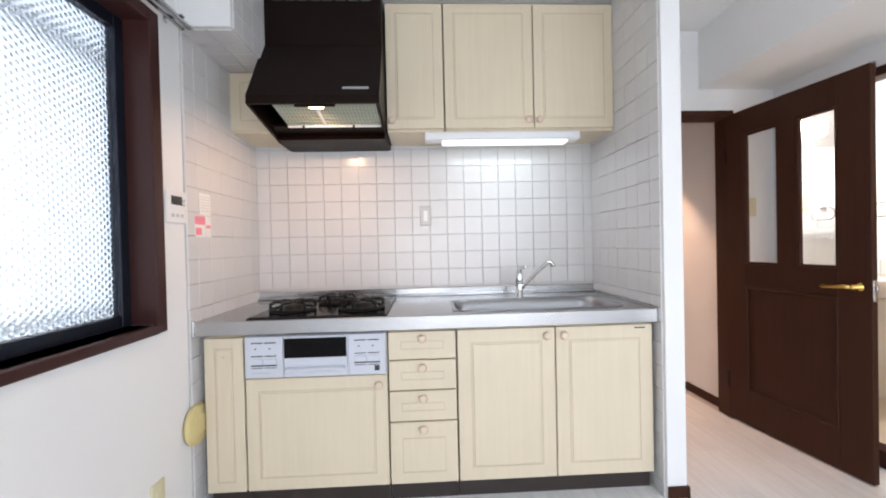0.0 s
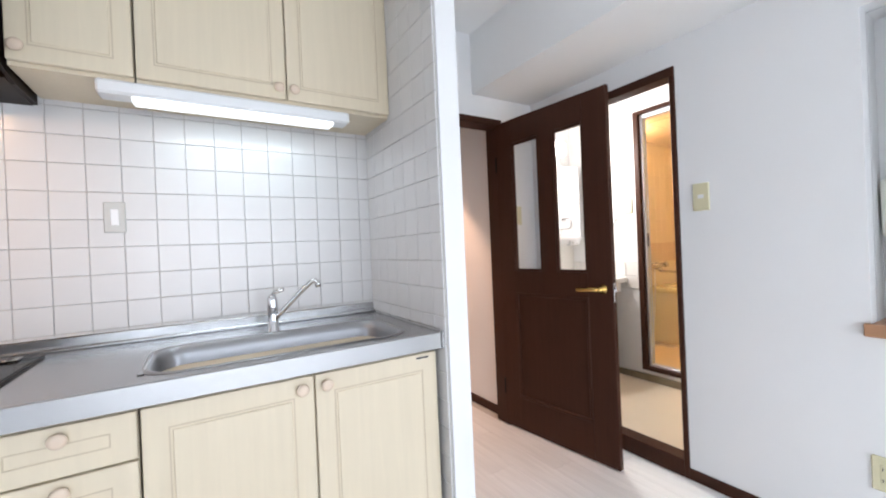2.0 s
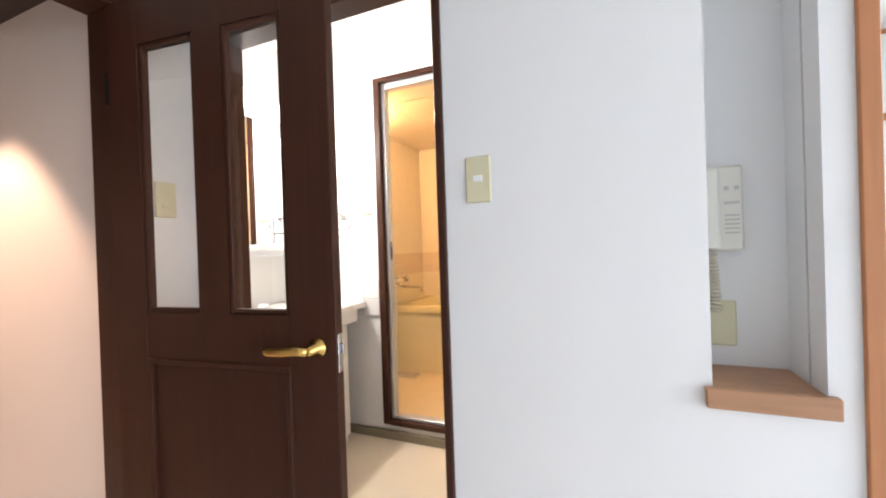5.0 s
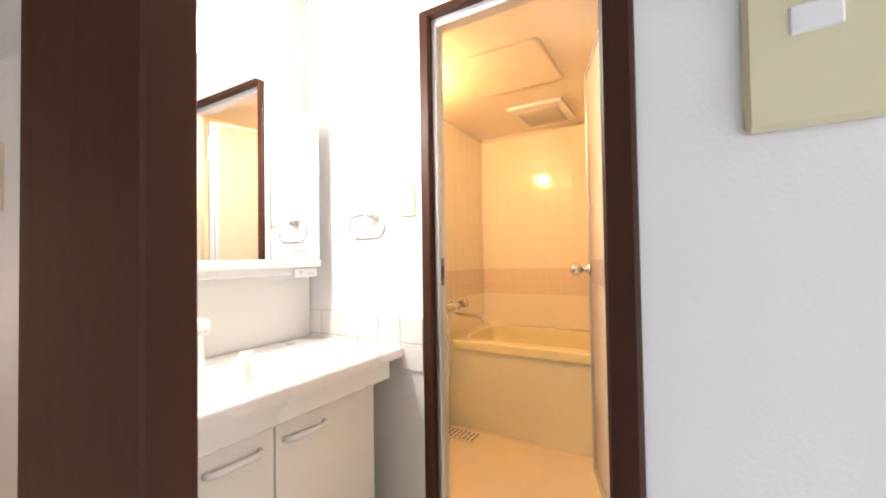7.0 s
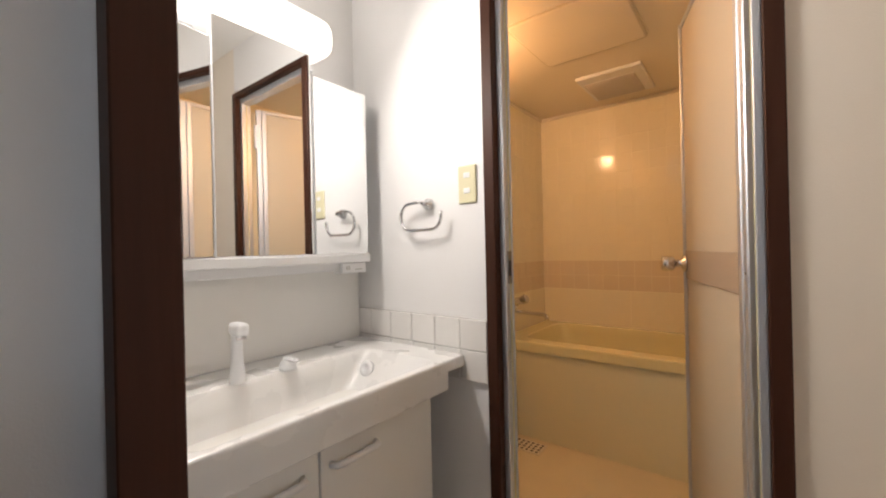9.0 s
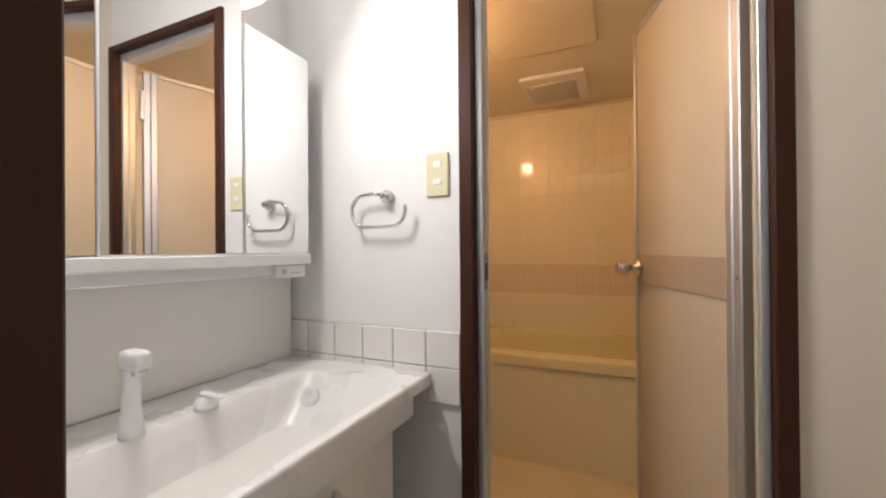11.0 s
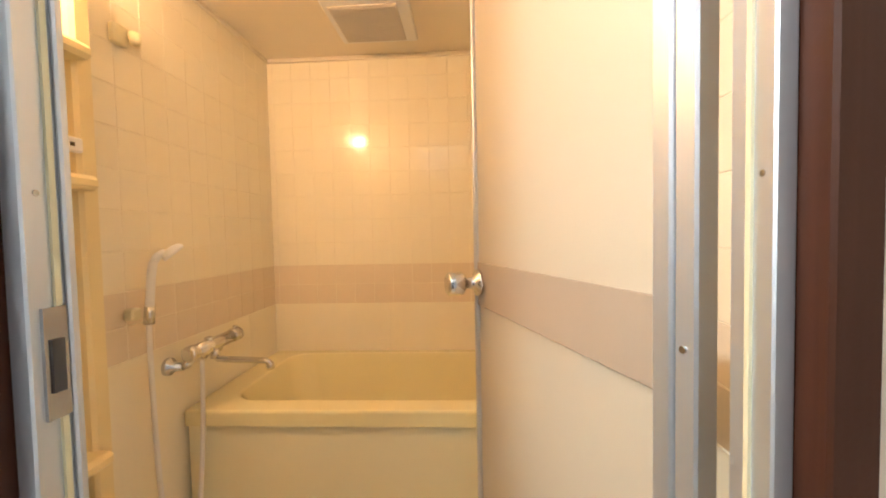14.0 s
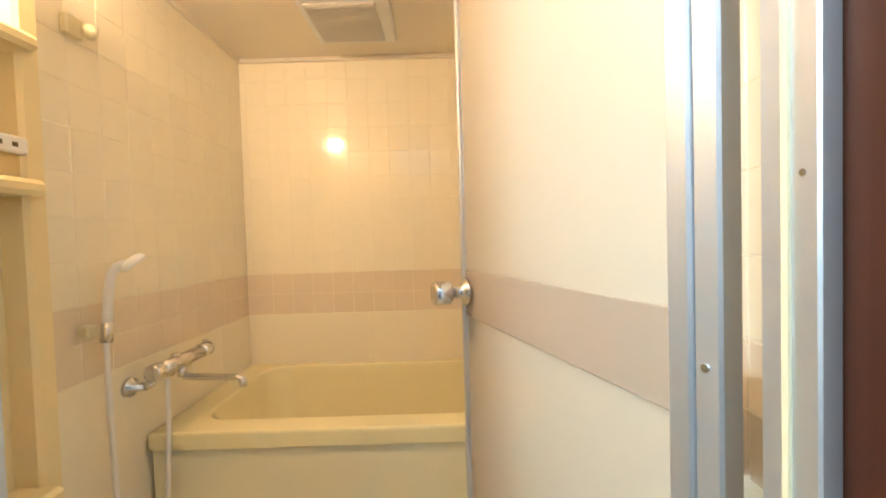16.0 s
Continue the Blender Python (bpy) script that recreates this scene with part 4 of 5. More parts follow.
# ---------- washroom ----------
van = thing("vanity_unit", (3.1, 2.7, 0.075), "white vanity unit with a wide basin", "vanity")
VX0, VX1, VY0, VZ = 2.70, 3.555, 2.40, 0.878
part("cabinet_body", boxes((VX0, 3.455, 2.492, 2.94, 0.075, 0.765), bevel=0.002), VANITY, van)
for a, b, hx in ((VX0 + 0.002, 3.02, 2.93), (3.026, 3.453, 3.10)):
    d = part("cabinet_door", boxes((a, b, 2.472, 2.491, 0.12, 0.752), bevel=0.002), VANITY, van)
    c = 2.9 if b < 3.1 else 3.13
    part("handle", tube(bmesh.new(), [(c - 0.075, 2.472, 0.70), (c - 0.07, 2.455, 0.70), (c - 0.055, 2.45, 0.70), (c + 0.055, 2.45, 0.70), (c + 0.07, 2.455, 0.70), (c + 0.075, 2.472, 0.70)], 0.009, 10), WHITE_PLASTIC, d, "", True)
BCX, BCY = 3.075, 2.592
bowl = rounded(BCX, BCY, 0.35, 0.163, 0.04, VZ)
bm = bmesh.new()
slab_with_hole(bm, VX0, VX1, VY0, 2.94, 0.842, VZ, bowl)
bmesh.ops.remove_doubles(bm, verts=bm.verts, dist=1e-5)
ctop = part("counter", bm, BASIN, van)
bev = ctop.modifiers.new("edge", "BEVEL")
bev.width, bev.segments, bev.limit_method, bev.angle_limit = 0.012, 3, "ANGLE", radians(50)
part("apron", boxes((VX0, 3.50, VY0 + 0.03, VY0 + 0.055, 0.766, 0.842), (3.46, 3.50, VY0 + 0.055, 2.94, 0.766, 0.842), bevel=0.004), BASIN, van)
part("basin_bowl", loft(bmesh.new(), [rounded(BCX, BCY, 0.351, 0.164, 0.04, VZ - 0.003), rounded(BCX, BCY, 0.343, 0.156, 0.04, VZ - 0.012), rounded(BCX - 0.02, BCY + 0.004, 0.318, 0.146, 0.04, VZ - 0.06), rounded(BCX - 0.04, BCY + 0.008, 0.285, 0.13, 0.045, VZ - 0.115), rounded(BCX - 0.05, BCY + 0.012, 0.255, 0.11, 0.05, VZ - 0.13)]), BASIN, van, "", True)
part("basin_drain", lathe(bmesh.new(), [(0.03, 0), (0.029, 0.003), (0.021, 0.003), (0.019, -0.002)], pose(3.225, 2.635, VZ - 0.1295)), BOWL_STEEL, van, "steel basin drain", True)
part("drain_hole", rod(bmesh.new(), (3.225, 2.635, VZ - 0.129), (3.225, 2.635, VZ - 0.1255), 0.0195, 20), DRAINHOLE, van, "dark drain opening")
part("overflow_cap", lathe(bmesh.new(), [(0.03, 0), (0.03, 0.007), (0.024, 0.012), (0.014, 0.012), (0.012, 0.008)], pose(3.377, 2.695, VZ - 0.055, 0, -68, 0), 28), WHITE_PLASTIC, van, "round white overflow cap", True)
part("splash_panel", boxes((VX0, 3.545, 2.93, 2.949, VZ + 0.002, 1.21)), VANITY, van)
fa = thing("basin_faucet", (2.965, 2.765, VZ), "white pull-out basin faucet on the vanity ledge", "faucet")
FZ = VZ
part("body", lathe(bmesh.new(), [(0.022, 0), (0.020, 0.02), (0.016, 0.06), (0.0145, 0.12), (0.015, 0.135)], pose(2.965, 2.765, FZ)), WHITE_PLASTIC, fa, "", True)
part("spout_head", box(bmesh.new(), 2.947, 2.983, 2.722, 2.783, FZ + 0.13, FZ + 0.168, bevel=0.012, seg=4), WHITE_PLASTIC, fa)
part("nozzle", rod(bmesh.new(), (2.965, 2.738, FZ + 0.133), (2.965, 2.736, FZ + 0.122), 0.0135), CHROME, fa, "chrome nozzle", True)
ml = thing("basin_lever", (3.115, 2.76, FZ), "white mixer lever on the vanity ledge", "lever")
part("base", lathe(bmesh.new(), [(0.026, 0), (0.026, 0.012), (0.02, 0.024), (0.008, 0.03)], pose(3.115, 2.76, FZ)), WHITE_PLASTIC, ml, "", True)
part("lever", boxes((3.105, 3.125, 2.71, 2.775, FZ + 0.026, FZ + 0.038), bevel=0.005), WHITE_PLASTIC, ml)

MY = 2.79
mc = thing("mirror_cabinet", (3.1, 2.87, 1.21), "white three-door mirror cabinet above the basin", "mirror cabinet")
part("carcass", boxes((2.70, 3.482, MY + 0.02, 2.949, 1.20, 1.845), (2.925, 3.241, MY + 0.02, 2.949, 1.8455, 1.912), bevel=0.003), WHITE_PLASTIC, mc)
for a, b, zt in ((2.702, 2.921, 1.84), (2.925, 3.241, 1.908), (3.245, 3.482, 1.84)):
    swing = Matrix.Translation((b, MY + 0.012, 0)) @ Matrix.Rotation(radians(8.0 if a < 2.8 else 0.0), 4, "Z") @ Matrix.Translation((-b, -MY - 0.012, 0))
    slab = boxes((a, b, MY + 0.003, MY + 0.019, 1.228 if a < 2.8 else 1.205, zt), bevel=0.002)
    slab.transform(swing)
    d = part("mirror_door", slab, WHITE_PLASTIC, mc, "mirror door standing slightly ajar" if a < 2.8 else "")
    silver = boxes((a + 0.003, b - 0.003, MY, MY + 0.003, 1.23, zt - 0.004))
    silver.transform(swing)
    part("mirror", silver, MIRROR, d, "silvered mirror glass")
part("lower_rail", boxes((2.70, 3.485, MY - 0.006, MY + 0.02, 1.195, 1.226), bevel=0.003), WHITE_PLASTIC, mc)
part("shelf_bottom", boxes((2.70, 3.42, MY + 0.03, 2.949, 1.165, 1.20), bevel=0.003), WHITE_PLASTIC, mc)
so = part("socket_box", boxes((3.36, 3.475, MY + 0.01, MY + 0.06, 1.155, 1.194), bevel=0.003), WHITE_PLASTIC, mc, "small white socket box")
for a, b, c, e in ((3.38, 3.385, 1.168, 1.182), (3.39, 3.395, 1.168, 1.182), (3.42, 3.455, 1.167, 1.171)):
    part("slot", boxes((a, b, MY + 0.008, MY + 0.0105, c, e)), GREY_PLASTIC, so)
vl = thing("vanity_lamp", (3.1, 2.87, 1.912), "bright white lamp on top of the mirror cabinet", "lamp")
part("housing", boxes((2.83, 3.34, 2.915, 2.949, 1.913, 2.05), bevel=0.004), WHITE_PLASTIC, vl)
part("diffuser", box(bmesh.new(), 2.84, 3.33, 2.755, 2.914, 1.9135, 2.045, bevel=0.05, seg=4), glow("lit_vanity_diffuser", (1.0, 0.95, 0.87), 3), vl, "lit white diffuser")

tr = thing("towel_ring", (3.55, 2.546, 1.40), "chrome towel ring on the washroom wall", "towel ring")
part("mount", lathe(bmesh.new(), [(0.021, 0), (0.021, 0.012), (0.014, 0.016), (0.011, 0.035), (0.009, 0.038)], pose(3.56, 2.546, 1.40, 0, -90, 0)), CHROME, tr, "", True)
ring = [(3.525, 2.54, 1.403), (3.525, 2.58, 1.407), (3.525, 2.61, 1.405)] + [(3.525, 2.612 + 0.045 * math.sin(radians(a)), 1.356 + 0.049 * math.cos(radians(a))) for a in range(15, 181, 15)] \
    + [(3.525, 2.56, 1.307)] + [(3.525, 2.512 - 0.045 * math.sin(radians(a)), 1.356 - 0.049 * math.cos(radians(a))) for a in range(0, 106, 15)]
part("ring", tube(bmesh.new(), ring, 0.006, 12), CHROME, tr, "", True)


# ---------- bathroom ----------
bt = thing("bathtub", (4.9, 2.1, BF), "yellow-cream bathtub with a cream front panel", "bathtub")
TZ = 0.69
hole = rounded(4.925, 2.14, 0.28, 0.585, 0.10, TZ)
bm = bmesh.new()
slab_with_hole(bm, 4.552, BX1 - 0.01, BY0 + 0.005, BY1 - 0.006, 0.635, TZ, hole)
rim = part("rim", bm, TUB, bt)
bev = rim.modifiers.new("edge", "BEVEL")
bev.width, bev.segments, bev.limit_method, bev.angle_limit = 0.012, 3, "ANGLE", radians(50)
part("bowl", loft(bmesh.new(), [rounded(4.925, 2.14, 0.281, 0.586, 0.10, TZ - 0.004), rounded(4.925, 2.14, 0.27, 0.57, 0.10, TZ - 0.05), rounded(4.925, 2.14, 0.25, 0.52, 0.10, 0.28), rounded(4.925, 2.14, 0.20, 0.46, 0.08, 0.24)]), TUB, bt, "", True)
part("front_panel", boxes((4.568, 4.585, BY0 + 0.01, BY1 - 0.012, BF, 0.635), bevel=0.003), TUB_PANEL, bt)
part("chain_hook", tube(bmesh.new(), [(4.70, 2.718, 0.66), (4.70, 2.70, 0.665), (4.70, 2.695, 0.65), (4.705, 2.70, 0.62)], 0.004, 8), DRAINHOLE, bt, "dark chain hook", True)

dg = thing("floor_drain", (4.44, 2.65, BF), "perforated cream floor drain cover", "drain")
part("cover", boxes((4.40, 4.52, 2.53, 2.77, BF, BF + 0.006), bevel=0.002), BATH_PANEL, dg)
bm = bmesh.new()
for i in range(4):
    for j in range(8):
        rod(bm, (4.42 + i * 0.027, 2.55 + j * 0.0285, BF + 0.005), (4.42 + i * 0.027, 2.55 + j * 0.0285, BF + 0.0068), 0.008, 10)
part("holes", bm, DRAINHOLE, dg)

vt = thing("bath_ceiling_vent", (4.9, 2.22, BC), "cream ceiling fan cover with a grey grille", "vent")
part("cover", boxes((4.70, 5.10, 2.05, 2.395, BC - 0.02, BC), bevel=0.006), WHITE_PLASTIC, vt)
part("grille", boxes((4.79, 5.075, 2.10, 2.37, BC - 0.026, BC - 0.019), bevel=0.002), GRILLE, vt, "grey mesh grille")
for i in range(25):
    part("grille_bar", boxes((4.80 + i * 0.011, 4.804 + i * 0.011, 2.105, 2.365, BC - 0.0285, BC - 0.0255)), GRILLE, vt)
hp = thing("ceiling_hatch", (4.2, 2.2, BC), "flush cream inspection hatch in the bathroom ceiling", "hatch")
part("panel", loft(bmesh.new(), [rounded(4.22, 2.21, 0.235, 0.235, 0.03, BC), rounded(4.22, 2.21, 0.235, 0.235, 0.03, BC - 0.006), rounded(4.22, 2.21, 0.228, 0.228, 0.025, BC - 0.009)]), BATH_PANEL, hp)
part("seal", tube(bmesh.new(), rounded(4.22, 2.21, 0.239, 0.239, 0.033, BC - 0.003), 0.004, 6, True), CREAM_CORD, hp)

bl = thing("bath_wall_lamp", (3.95, 2.84, 2.075), "lit amber dome lamp high on the bathroom wall", "lamp")
part("base", lathe(bmesh.new(), [(0.085, 0), (0.085, 0.014), (0.078, 0.02), (0.03, 0.02)], pose(3.95, BY1, 2.075, 90, 0, 0)), WHITE_PLASTIC, bl, "", True)
gb = part("globe", lathe(bmesh.new(), [(0.075 * math.cos(radians(a)), 0.02 + 0.11 * math.sin(radians(a))) for a in range(0, 86, 12)], pose(3.95, BY1, 2.075, 90, 0, 0)), AMBER_BULB, bl, "lit amber glass dome", True)
gb.visible_shadow = False

# moulded shelf and mirror column
sh = thing("bath_shelf_unit", (3.92, 2.8, 0.13), "cream moulded shelf column with a mirror", "shelf")
part("back_panel", boxes((3.665, 4.16, 2.835, 2.849, 0.70, 1.99)), SHELF_CREAM, sh)
part("side_pillar", boxes((4.16, 4.212, 2.775, 2.849, BF, 2.0), bevel=0.008), SHELF_CREAM, sh)
for z in (1.715, 1.405, 0.73):
    part("shelf", boxes((3.665, 4.175, 2.735, 2.84, z, z + 0.035), bevel=0.01), SHELF_CREAM, sh)
part("hanger_rail", boxes((3.70, 4.165, 2.765, 2.785, 1.495, 1.53), bevel=0.004), WHITE_PLASTIC, sh, "white hanger rail")
for x in (4.06, 4.10, 4.13):
    part("rail_screw", boxes((x, x + 0.010, 2.763, 2.7655, 1.507, 1.516)), DRAINHOLE, sh)
part("mirror", boxes((3.70, 4.12, 2.826, 2.834, 0.79, 1.37)), MIRROR, sh, "narrow bathroom mirror")

# shower set
hk = thing("shower_hook", (4.36, 2.83, 1.87), "cream plastic upper shower hook", "hook", "shower hooks")
part("base", boxes((4.335, 4.385, 2.825, 2.847, 1.845, 1.90), bevel=0.004), IVORY, hk)
part("socket", lathe(bmesh.new(), [(0.014, 0), (0.018, 0.03), (0.016, 0.031), (0.012, 0.004)], pose(4.375, 2.80, 1.855, -20, 25, 0)), IVORY, hk, "", True)
hk = thing("shower_hook", (4.35, 2.83, 1.06), "cream plastic lower shower hook holding the head", "hook", "shower hooks")
part("base", boxes((4.335, 4.37, 2.815, 2.847, 1.05, 1.085), bevel=0.005), IVORY, hk)
part("socket", rod(bmesh.new(), (4.368, 2.795, 1.035), (4.368, 2.79, 1.088), 0.0145, 16), CHROME, hk, "", True)
hs = thing("hand_shower", (4.365, 2.79, 1.06), "white hand shower on its wall hook with a grey hose", "hand shower")
part("handle", tube(bmesh.new(), [(4.368, 2.793, 1.06), (4.369, 2.79, 1.10), (4.371, 2.785, 1.17), (4.374, 2.779, 1.215), (4.38, 2.768, 1.236), (4.392, 2.752, 1.247)], 0.0118, 14), WHITE_PLASTIC, hs, "", True)
part("head", lathe(bmesh.new(), [(0.012, 0.016), (0.027, 0.011), (0.034, 0), (0.032, -0.007), (0.01, -0.008)][::-1], Matrix.Translation((4.402, 2.738, 1.246)) @ Vector((-0.42, 0.5, 0.75)).to_track_quat("Z", "Y").to_matrix().to_4x4()), WHITE_PLASTIC, hs, "", True)
hose = [(4.365, 2.793, 1.05), (4.365, 2.793, 0.9), (4.37, 2.79, 0.6), (4.385, 2.785, 0.36), (4.42, 2.78, 0.25), (4.46, 2.775, 0.24), (4.50, 2.77, 0.32), (4.525, 2.765, 0.5), (4.545, 2.765, 0.7), (4.56, 2.77, 0.885)]
fine = []
for i in range(len(hose) - 1):
    p0_, p1_ = Vector(hose[max(i - 1, 0)]), Vector(hose[i])
    p2_, p3_ = Vector(hose[i + 1]), Vector(hose[min(i + 2, len(hose) - 1)])
    for k in range(6):
        s = k / 6
        fine.append(0.5 * ((2 * p1_) + (p2_ - p0_) * s + (2 * p0_ - 5 * p1_ + 4 * p2_ - p3_) * s * s + (3 * p1_ - p0_ - 3 * p2_ + p3_) * s ** 3))
part("hose", tube(bmesh.new(), fine, 0.0075, 10), PAPER, hs, "", True)
mxr = thing("bath_mixer", (4.6, 2.78, 0.86), "chrome thermostatic bath mixer with a swivel spout", "faucet")
part("flange", lathe(bmesh.new(), [(0.03, 0), (0.028, 0.012), (0.015, 0.018), (0.013, 0.05)], pose(4.50, 2.848, 0.862, 90)), CHROME, mxr, "", True)
part("flange", lathe(bmesh.new(), [(0.03, 0), (0.028, 0.012), (0.015, 0.018), (0.013, 0.05)], pose(4.68, 2.848, 0.862, 90)), CHROME, mxr, "", True)
MZ = 0.903
part("body", rod(bmesh.new(), (4.53, 2.77, MZ), (4.73, 2.77, MZ), 0.024, 20), CHROME, mxr, "", True)
part("inlet_arm", tube(bmesh.new(), [(4.50, 2.80, 0.862), (4.515, 2.79, 0.866), (4.53, 2.78, 0.885), (4.545, 2.772, MZ)], 0.014, 12), CHROME, mxr, "", True)
part("inlet_arm", tube(bmesh.new(), [(4.68, 2.80, 0.862), (4.682, 2.79, 0.868), (4.69, 2.775, MZ)], 0.014, 12), CHROME, mxr, "", True)
part("handle", lathe(bmesh.new(), [(0.024, 0), (0.027, 0.008), (0.027, 0.045), (0.020, 0.05)], pose(4.732, 2.77, MZ, 0, 90, 0)), CHROME, mxr, "", True)
part("handle", lathe(bmesh.new(), [(0.024, 0), (0.027, 0.008), (0.027, 0.035), (0.020, 0.04)], pose(4.528, 2.77, MZ, 0, -90, 0)), CHROME, mxr, "", True)
part("handle_grip", boxes((4.755, 4.772, 2.762, 2.778, MZ + 0.024, MZ + 0.036), bevel=0.003), CHROME, mxr)
part("diverter", lathe(bmesh.new(), [(0.015, 0), (0.015, 0.008), (0.009, 0.011)], pose(4.60, 2.77, MZ + 0.022)), CHROME, mxr, "", True)
part("spout_collar", rod(bmesh.new(), (4.625, 2.768, MZ - 0.02), (4.625, 2.766, MZ - 0.05), 0.016, 16), CHROME, mxr, "", True)
part("spout", tube(bmesh.new(), [(4.625, 2.766, MZ - 0.045), (4.625, 2.755, MZ - 0.055), (4.626, 2.735, MZ - 0.057), (4.622, 2.66, MZ - 0.058), (4.617, 2.58, MZ - 0.06), (4.616, 2.562, MZ - 0.064), (4.616, 2.558, MZ - 0.084)], 0.011, 12), CHROME, mxr, "", True)
part("spout_tip", rod(bmesh.new(), (4.616, 2.558, MZ - 0.066), (4.616, 2.558, MZ - 0.09), 0.0135, 14), CHROME, mxr, "", True)

# bathroom door leaf, open inwards
BA = math.degrees(math.atan2(1.835 - 1.632, 4.272 - 3.652))
bd = thing("bath_door", (0, 0, 0), "aluminium-framed cream panel bathroom door, open inwards", "door", m=pose(3.652, 1.630, 0.205, 0, 0, BA))
BW, BH, BT = 0.652, 1.895, 0.03
part("stile", boxes((0, 0.028, -BT, 0, 0, BH), (0.0285, 0.056, -BT, 0.003, 0, BH), bevel=0.003), ALU, bd)
part("stile", boxes((BW - 0.012, BW, -BT, 0.002, 0, BH), bevel=0.002), ALU, bd)
part("rail", boxes((0.056, BW - 0.012, -BT + 0.002, -0.002, BH - 0.02, BH), bevel=0.002), ALU, bd)
part("rail", boxes((0.056, BW - 0.012, -BT + 0.002, -0.002, 0, 0.02), bevel=0.002), ALU, bd)
pn = part("panel", boxes((0.056, BW - 0.012, -BT + 0.008, -0.008, 0.02, 0.895)), FROST, bd, "cream frosted panel")
pn.visible_shadow = False
pn = part("panel", boxes((0.056, BW - 0.012, -BT + 0.008, -0.008, 1.005, BH - 0.02)), FROST, bd, "cream frosted panel")
pn.visible_shadow = False
part("mid_rail", boxes((0.056, BW - 0.012, -BT + 0.004, -0.004, 0.895, 1.005), bevel=0.001), material("taupe_mid_rail", (0.43, 0.365, 0.29), 0.4, 0.2, vary=0.03), bd, "taupe middle rail")
for s in (-1, 1):
    y0 = 0 if s > 0 else -BT
    part("door_knob", lathe(bmesh.new(), [(0.034, 0), (0.033, 0.007), (0.016, 0.014), (0.013, 0.036), (0.022, 0.040), (0.029, 0.046), (0.029, 0.078), (0.025, 0.083), (0.012, 0.083)], pose(BW - 0.03, y0, 0.955, -90 if s > 0 else 90)), CHROME, bd, "round steel knob", True)
part("rivet", rod(bmesh.new(), (0.015, -0.001, 0.955), (0.015, 0.002, 0.955), 0.004), STEEL, bd)
part("hinge", boxes((-0.012, 0.006, -0.02, 0.004, 1.66, 1.80), bevel=0.002), ALU, bd)
part("strike_plate", boxes((3.585, 3.607, 2.2425, 2.2465, 1.12, 1.225)), STEEL, alu)
part("strike_hole", boxes((3.590, 3.602, 2.2405, 2.2427, 1.145, 1.195)), INK, alu)
for y in (2.2462, 1.6152):
    for z in (0.9, 1.33):
        part("screw", rod(bmesh.new(), (3.588, y - 0.0012 if y > 2 else y - 0.0016, z), (3.588, y + 0.0016 if y > 2 else y - 0.0006, z), 0.0028, 12), STEEL, alu)

# ---------- pieces: tiles and planks ----------
def piece_mesh(name, w, d, h, mat, b=0.002):
    """A thin bevelled tile: w by h, d thick, face towards -y."""
    return mesh_of(box(bmesh.new(), -w / 2, w / 2, -d, 0, -h / 2, h / 2, bevel=b), name, mat)


PIECES = {}
uneven = random.Random(5)


def piece(name, parent, mat, w, h, m, d=0.009, b=0.002):
    key = (mat.name, round(w, 3), round(h, 3), d)
    if key not in PIECES:
        PIECES[key] = piece_mesh(name, w, d, h, mat, b)
    ob = new(name, PIECES[key])
    ob.parent = parent
    ob.matrix_basis = m


def tile_field(parent, mat_of, u0, u1, z0, z1, pw, ph, ustart, zstart, place, gap=0.004, d=0.009, name="tile", tilt=0.0):
    """Tiles on a grid with joints at ustart + i pw and zstart + j ph, cut at the field's edges."""
    i = math.floor((u0 - ustart) / pw)
    while ustart + i * pw < u1 - 1e-4:
        a, b = max(u0, ustart + i * pw), min(u1, ustart + (i + 1) * pw)
        j = math.floor((z0 - zstart) / ph)
        while zstart + j * ph < z1 - 1e-4:
            c, e = max(z0, zstart + j * ph), min(z1, zstart + (j + 1) * ph)
            if b - a > 0.015 and e - c > 0.015:
                m = place((a + b) / 2, (c + e) / 2) @ pose(0, 0, 0, uneven.uniform(-tilt, tilt), 0, uneven.uniform(-tilt, tilt))
                piece(name, parent, mat_of((c + e) / 2), b - a - gap, e - c - gap, m, d)
            j += 1
        i += 1


tb = structure("tile_bed_north", boxes((XW + 0.006, XK - 0.006, YK - 0.006, YK + 0.002, 0.85, 1.82)), GROUT, "white glazed square tiles behind the worktop", "tiled wall")
tile_field(tb, lambda z: TILE, XW + 0.006, XK - 0.006, 0.86, 1.82, 0.1087, 0.1072, 0.030, 1.672, lambda u, z: pose(u, YK - 0.003, z), gap=0.0018)
tb = structure("tile_bed_east", boxes((XK - 0.006, XK + 0.002, 1.722, YK - 0.006, 0, H)), GROUT, "white glazed square tiles on the partition wall", "tiled wall")
tile_field(tb, lambda z: TILE, 1.722, YK - 0.012, 0, H, 0.1087, 0.1072, 2.345, 1.672, lambda u, z: pose(XK - 0.003, u, z, 0, 0, -90), gap=0.0018)
tb = structure("tile_bed_west", boxes((XW - 0.002, XW + 0.006, 1.722, YK - 0.006, 0, 2.135)), GROUT, "white glazed square tiles on the west kitchen wall", "tiled wall")
tile_field(tb, lambda z: TILE, 1.722, YK - 0.012, 0, 2.132, 0.1087, 0.1072, 2.345, 1.672, lambda u, z: pose(XW + 0.003, u, z, 0, 0, 90), gap=0.0018)
tb = structure("tile_bed_beam", boxes((XW + 0.006, -0.486, 1.722, YK, 2.129, 2.137), (-0.492, -0.484, 1.722, 2.05, 2.137, H)), GROUT, "white glazed tiles under and beside the beam", "tiled wall")
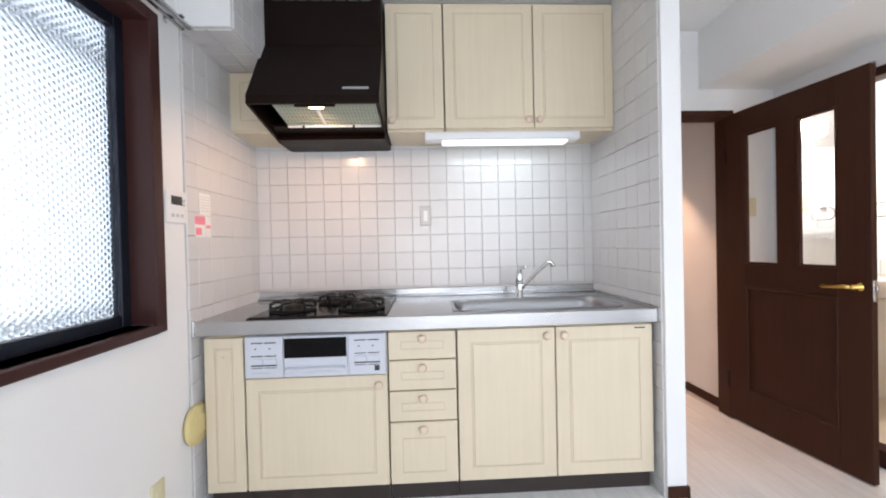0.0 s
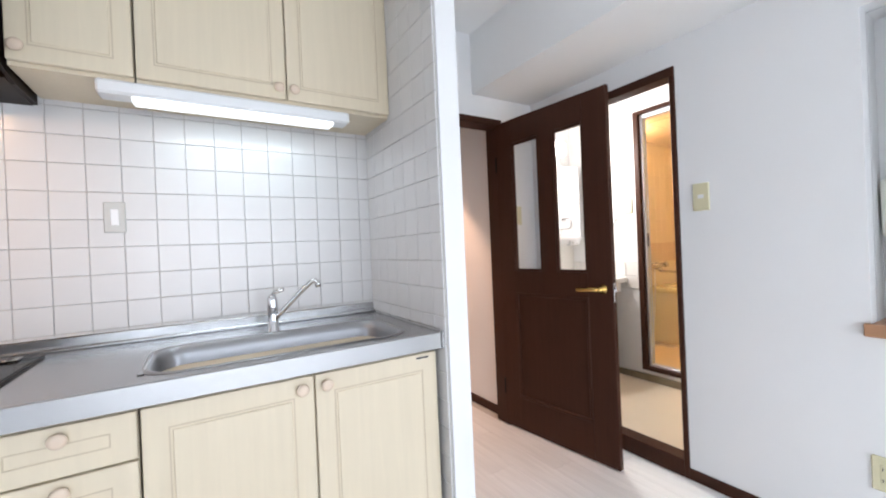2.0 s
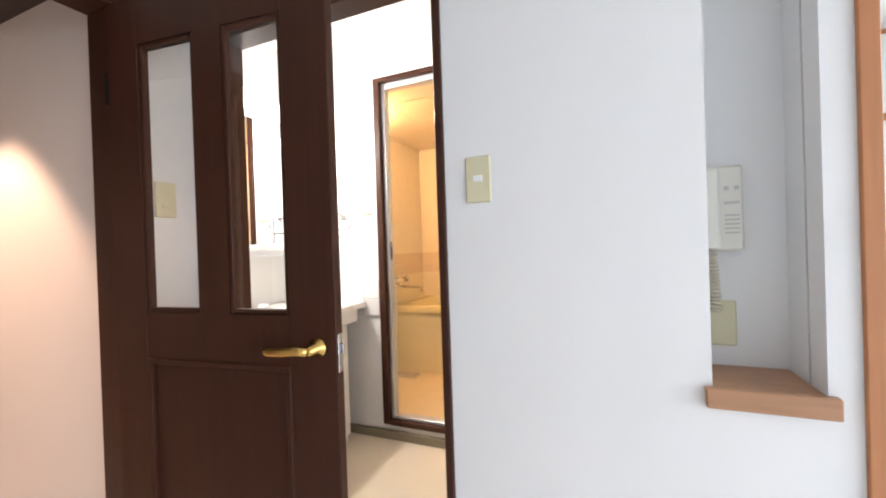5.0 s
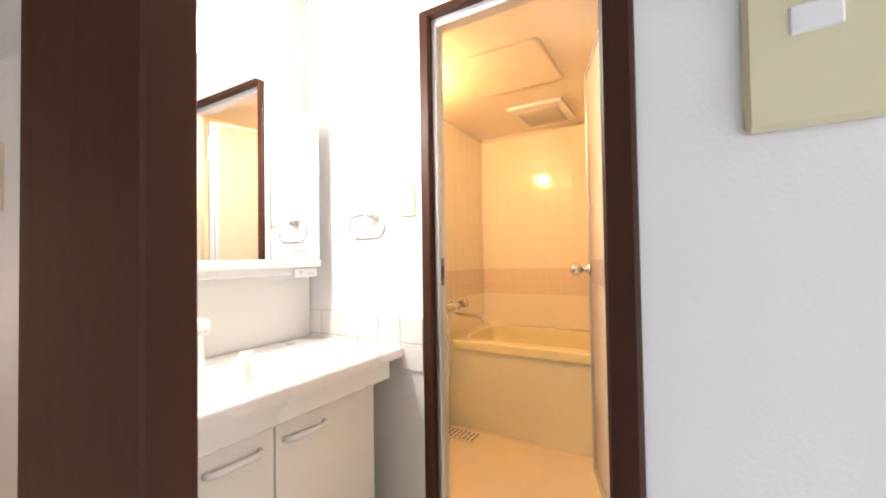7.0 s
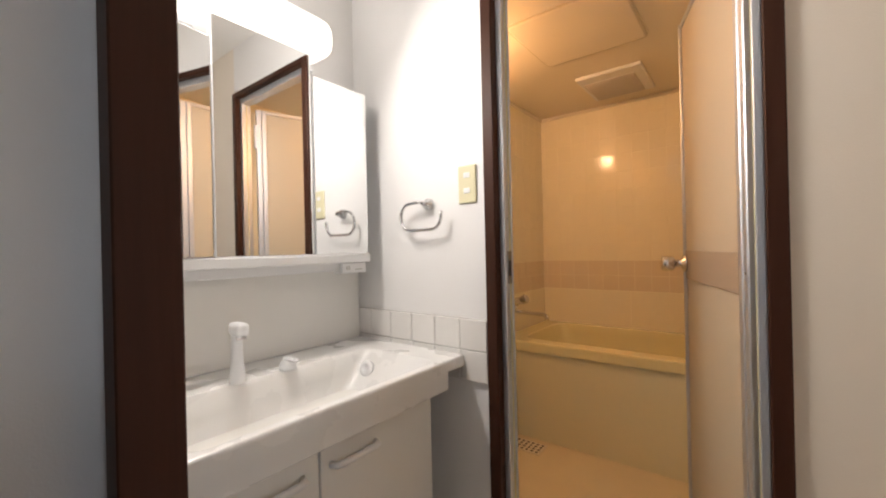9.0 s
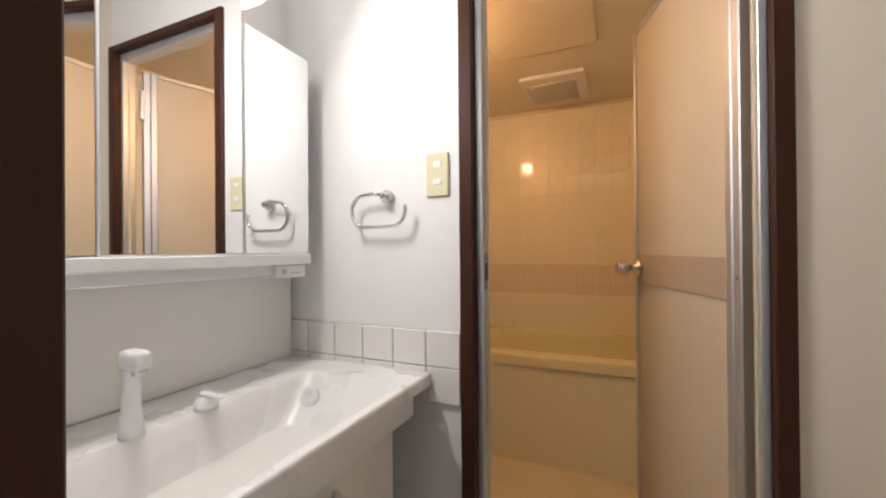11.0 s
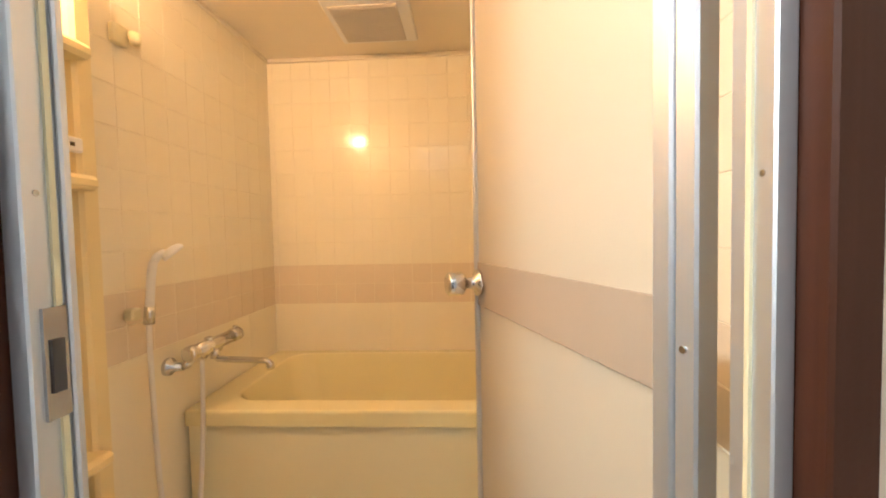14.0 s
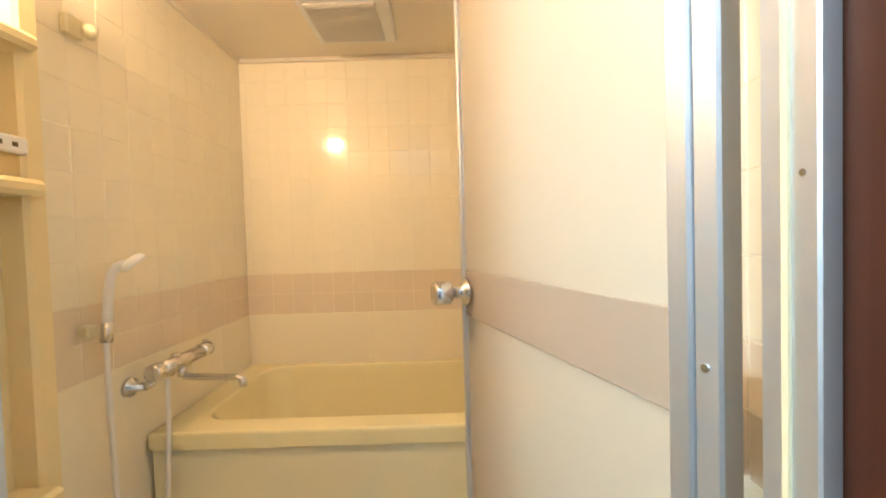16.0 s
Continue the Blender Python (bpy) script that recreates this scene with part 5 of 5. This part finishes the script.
for i in range(7):
    for j in range(2):
        piece("tile", tb, TILE, 0.104, 0.104, Matrix.Translation((XW + 0.06 + j * 0.1087, 1.777 + i * 0.1087, 2.131)) @ pose(0, 0, 0, 90), 0.009)
tile_field(tb, lambda z: TILE, 1.722, 2.06, 2.125, H, 0.1087, 0.1072, 2.345, 1.672, lambda u, z: pose(-0.486, u, z, 0, 0, 90), gap=0.0018)
tb = structure("tile_bed_washroom", boxes((3.556, 3.562, 2.306, 2.94, 0.79, 1.0)), GROUT, "two rows of white tiles beside the vanity", "tiled wall")
tile_field(tb, lambda z: TILE_WHITE, 2.308, 2.94, 0.79, 1.0, 0.111, 0.106, 2.306, 0.788, lambda u, z: pose(3.558, u, z, 0, 0, -90), gap=0.003)
bath_mat = lambda z: BAND_TILE if 0.93 < z < 1.135 else BATH_TILE
for wall, u0, u1, us, pl in ((wall_bn, 4.212, BX1, 4.352, lambda u, z: pose(u, BY1 + 0.008, z)), (wall_be, BY0, BY1, 2.424, lambda u, z: pose(BX1 + 0.008, u, z, 0, 0, -90)), (wall_bs, BX0 + 0.03, 4.6, 4.352, lambda u, z: pose(u, BY0 - 0.008, z, 0, 0, 180))):
    tile_field(wall, bath_mat, u0, u1, 1.134, 2.172, 0.1, 0.1186, us, 1.134, pl, gap=0.001, tilt=0.45)
    tile_field(wall, bath_mat, u0, u1, 0.932, 1.134, 0.1, 0.101, us, 0.932, pl, gap=0.001)
    tile_field(wall, bath_mat, u0, u1, BF, 0.932, 0.8, 0.9, u0, BF, pl, gap=0.002, name="panel")
# vinyl planks
def plank(x0, x1, y0, y1):
    if x1 - x0 < 0.02 or y1 - y0 < 0.03:
        return
    key = ("plank", round(x1 - x0, 3), round(y1 - y0, 2))
    if key not in PIECES:
        w, h = (x1 - x0) / 2 - 0.0004, (y1 - y0) / 2 - 0.0008
        PIECES[key] = mesh_of(box(bmesh.new(), -w, w, -h, h, -0.006, 0.0, bevel=0.0008), "plank", PLANK)
    ob = new("plank", PIECES[key])
    ob.parent = floor_k
    ob.location = ((x0 + x1) / 2, (y0 + y1) / 2, 0)


for i in range(23):
    xa, xb = XW + i * 0.15, min(XW + (i + 1) * 0.15, XR)
    if xa > XR - 0.02:
        break
    top_y = 5.5 if 1.5 < (xa + xb) / 2 < 2.36 else YK
    for j in range(-1, 10):
        y = YB + j * 0.9 + (i * 0.37 % 0.9)
        plank(xa, xb, max(y, YB), min(y + 0.9, top_y))
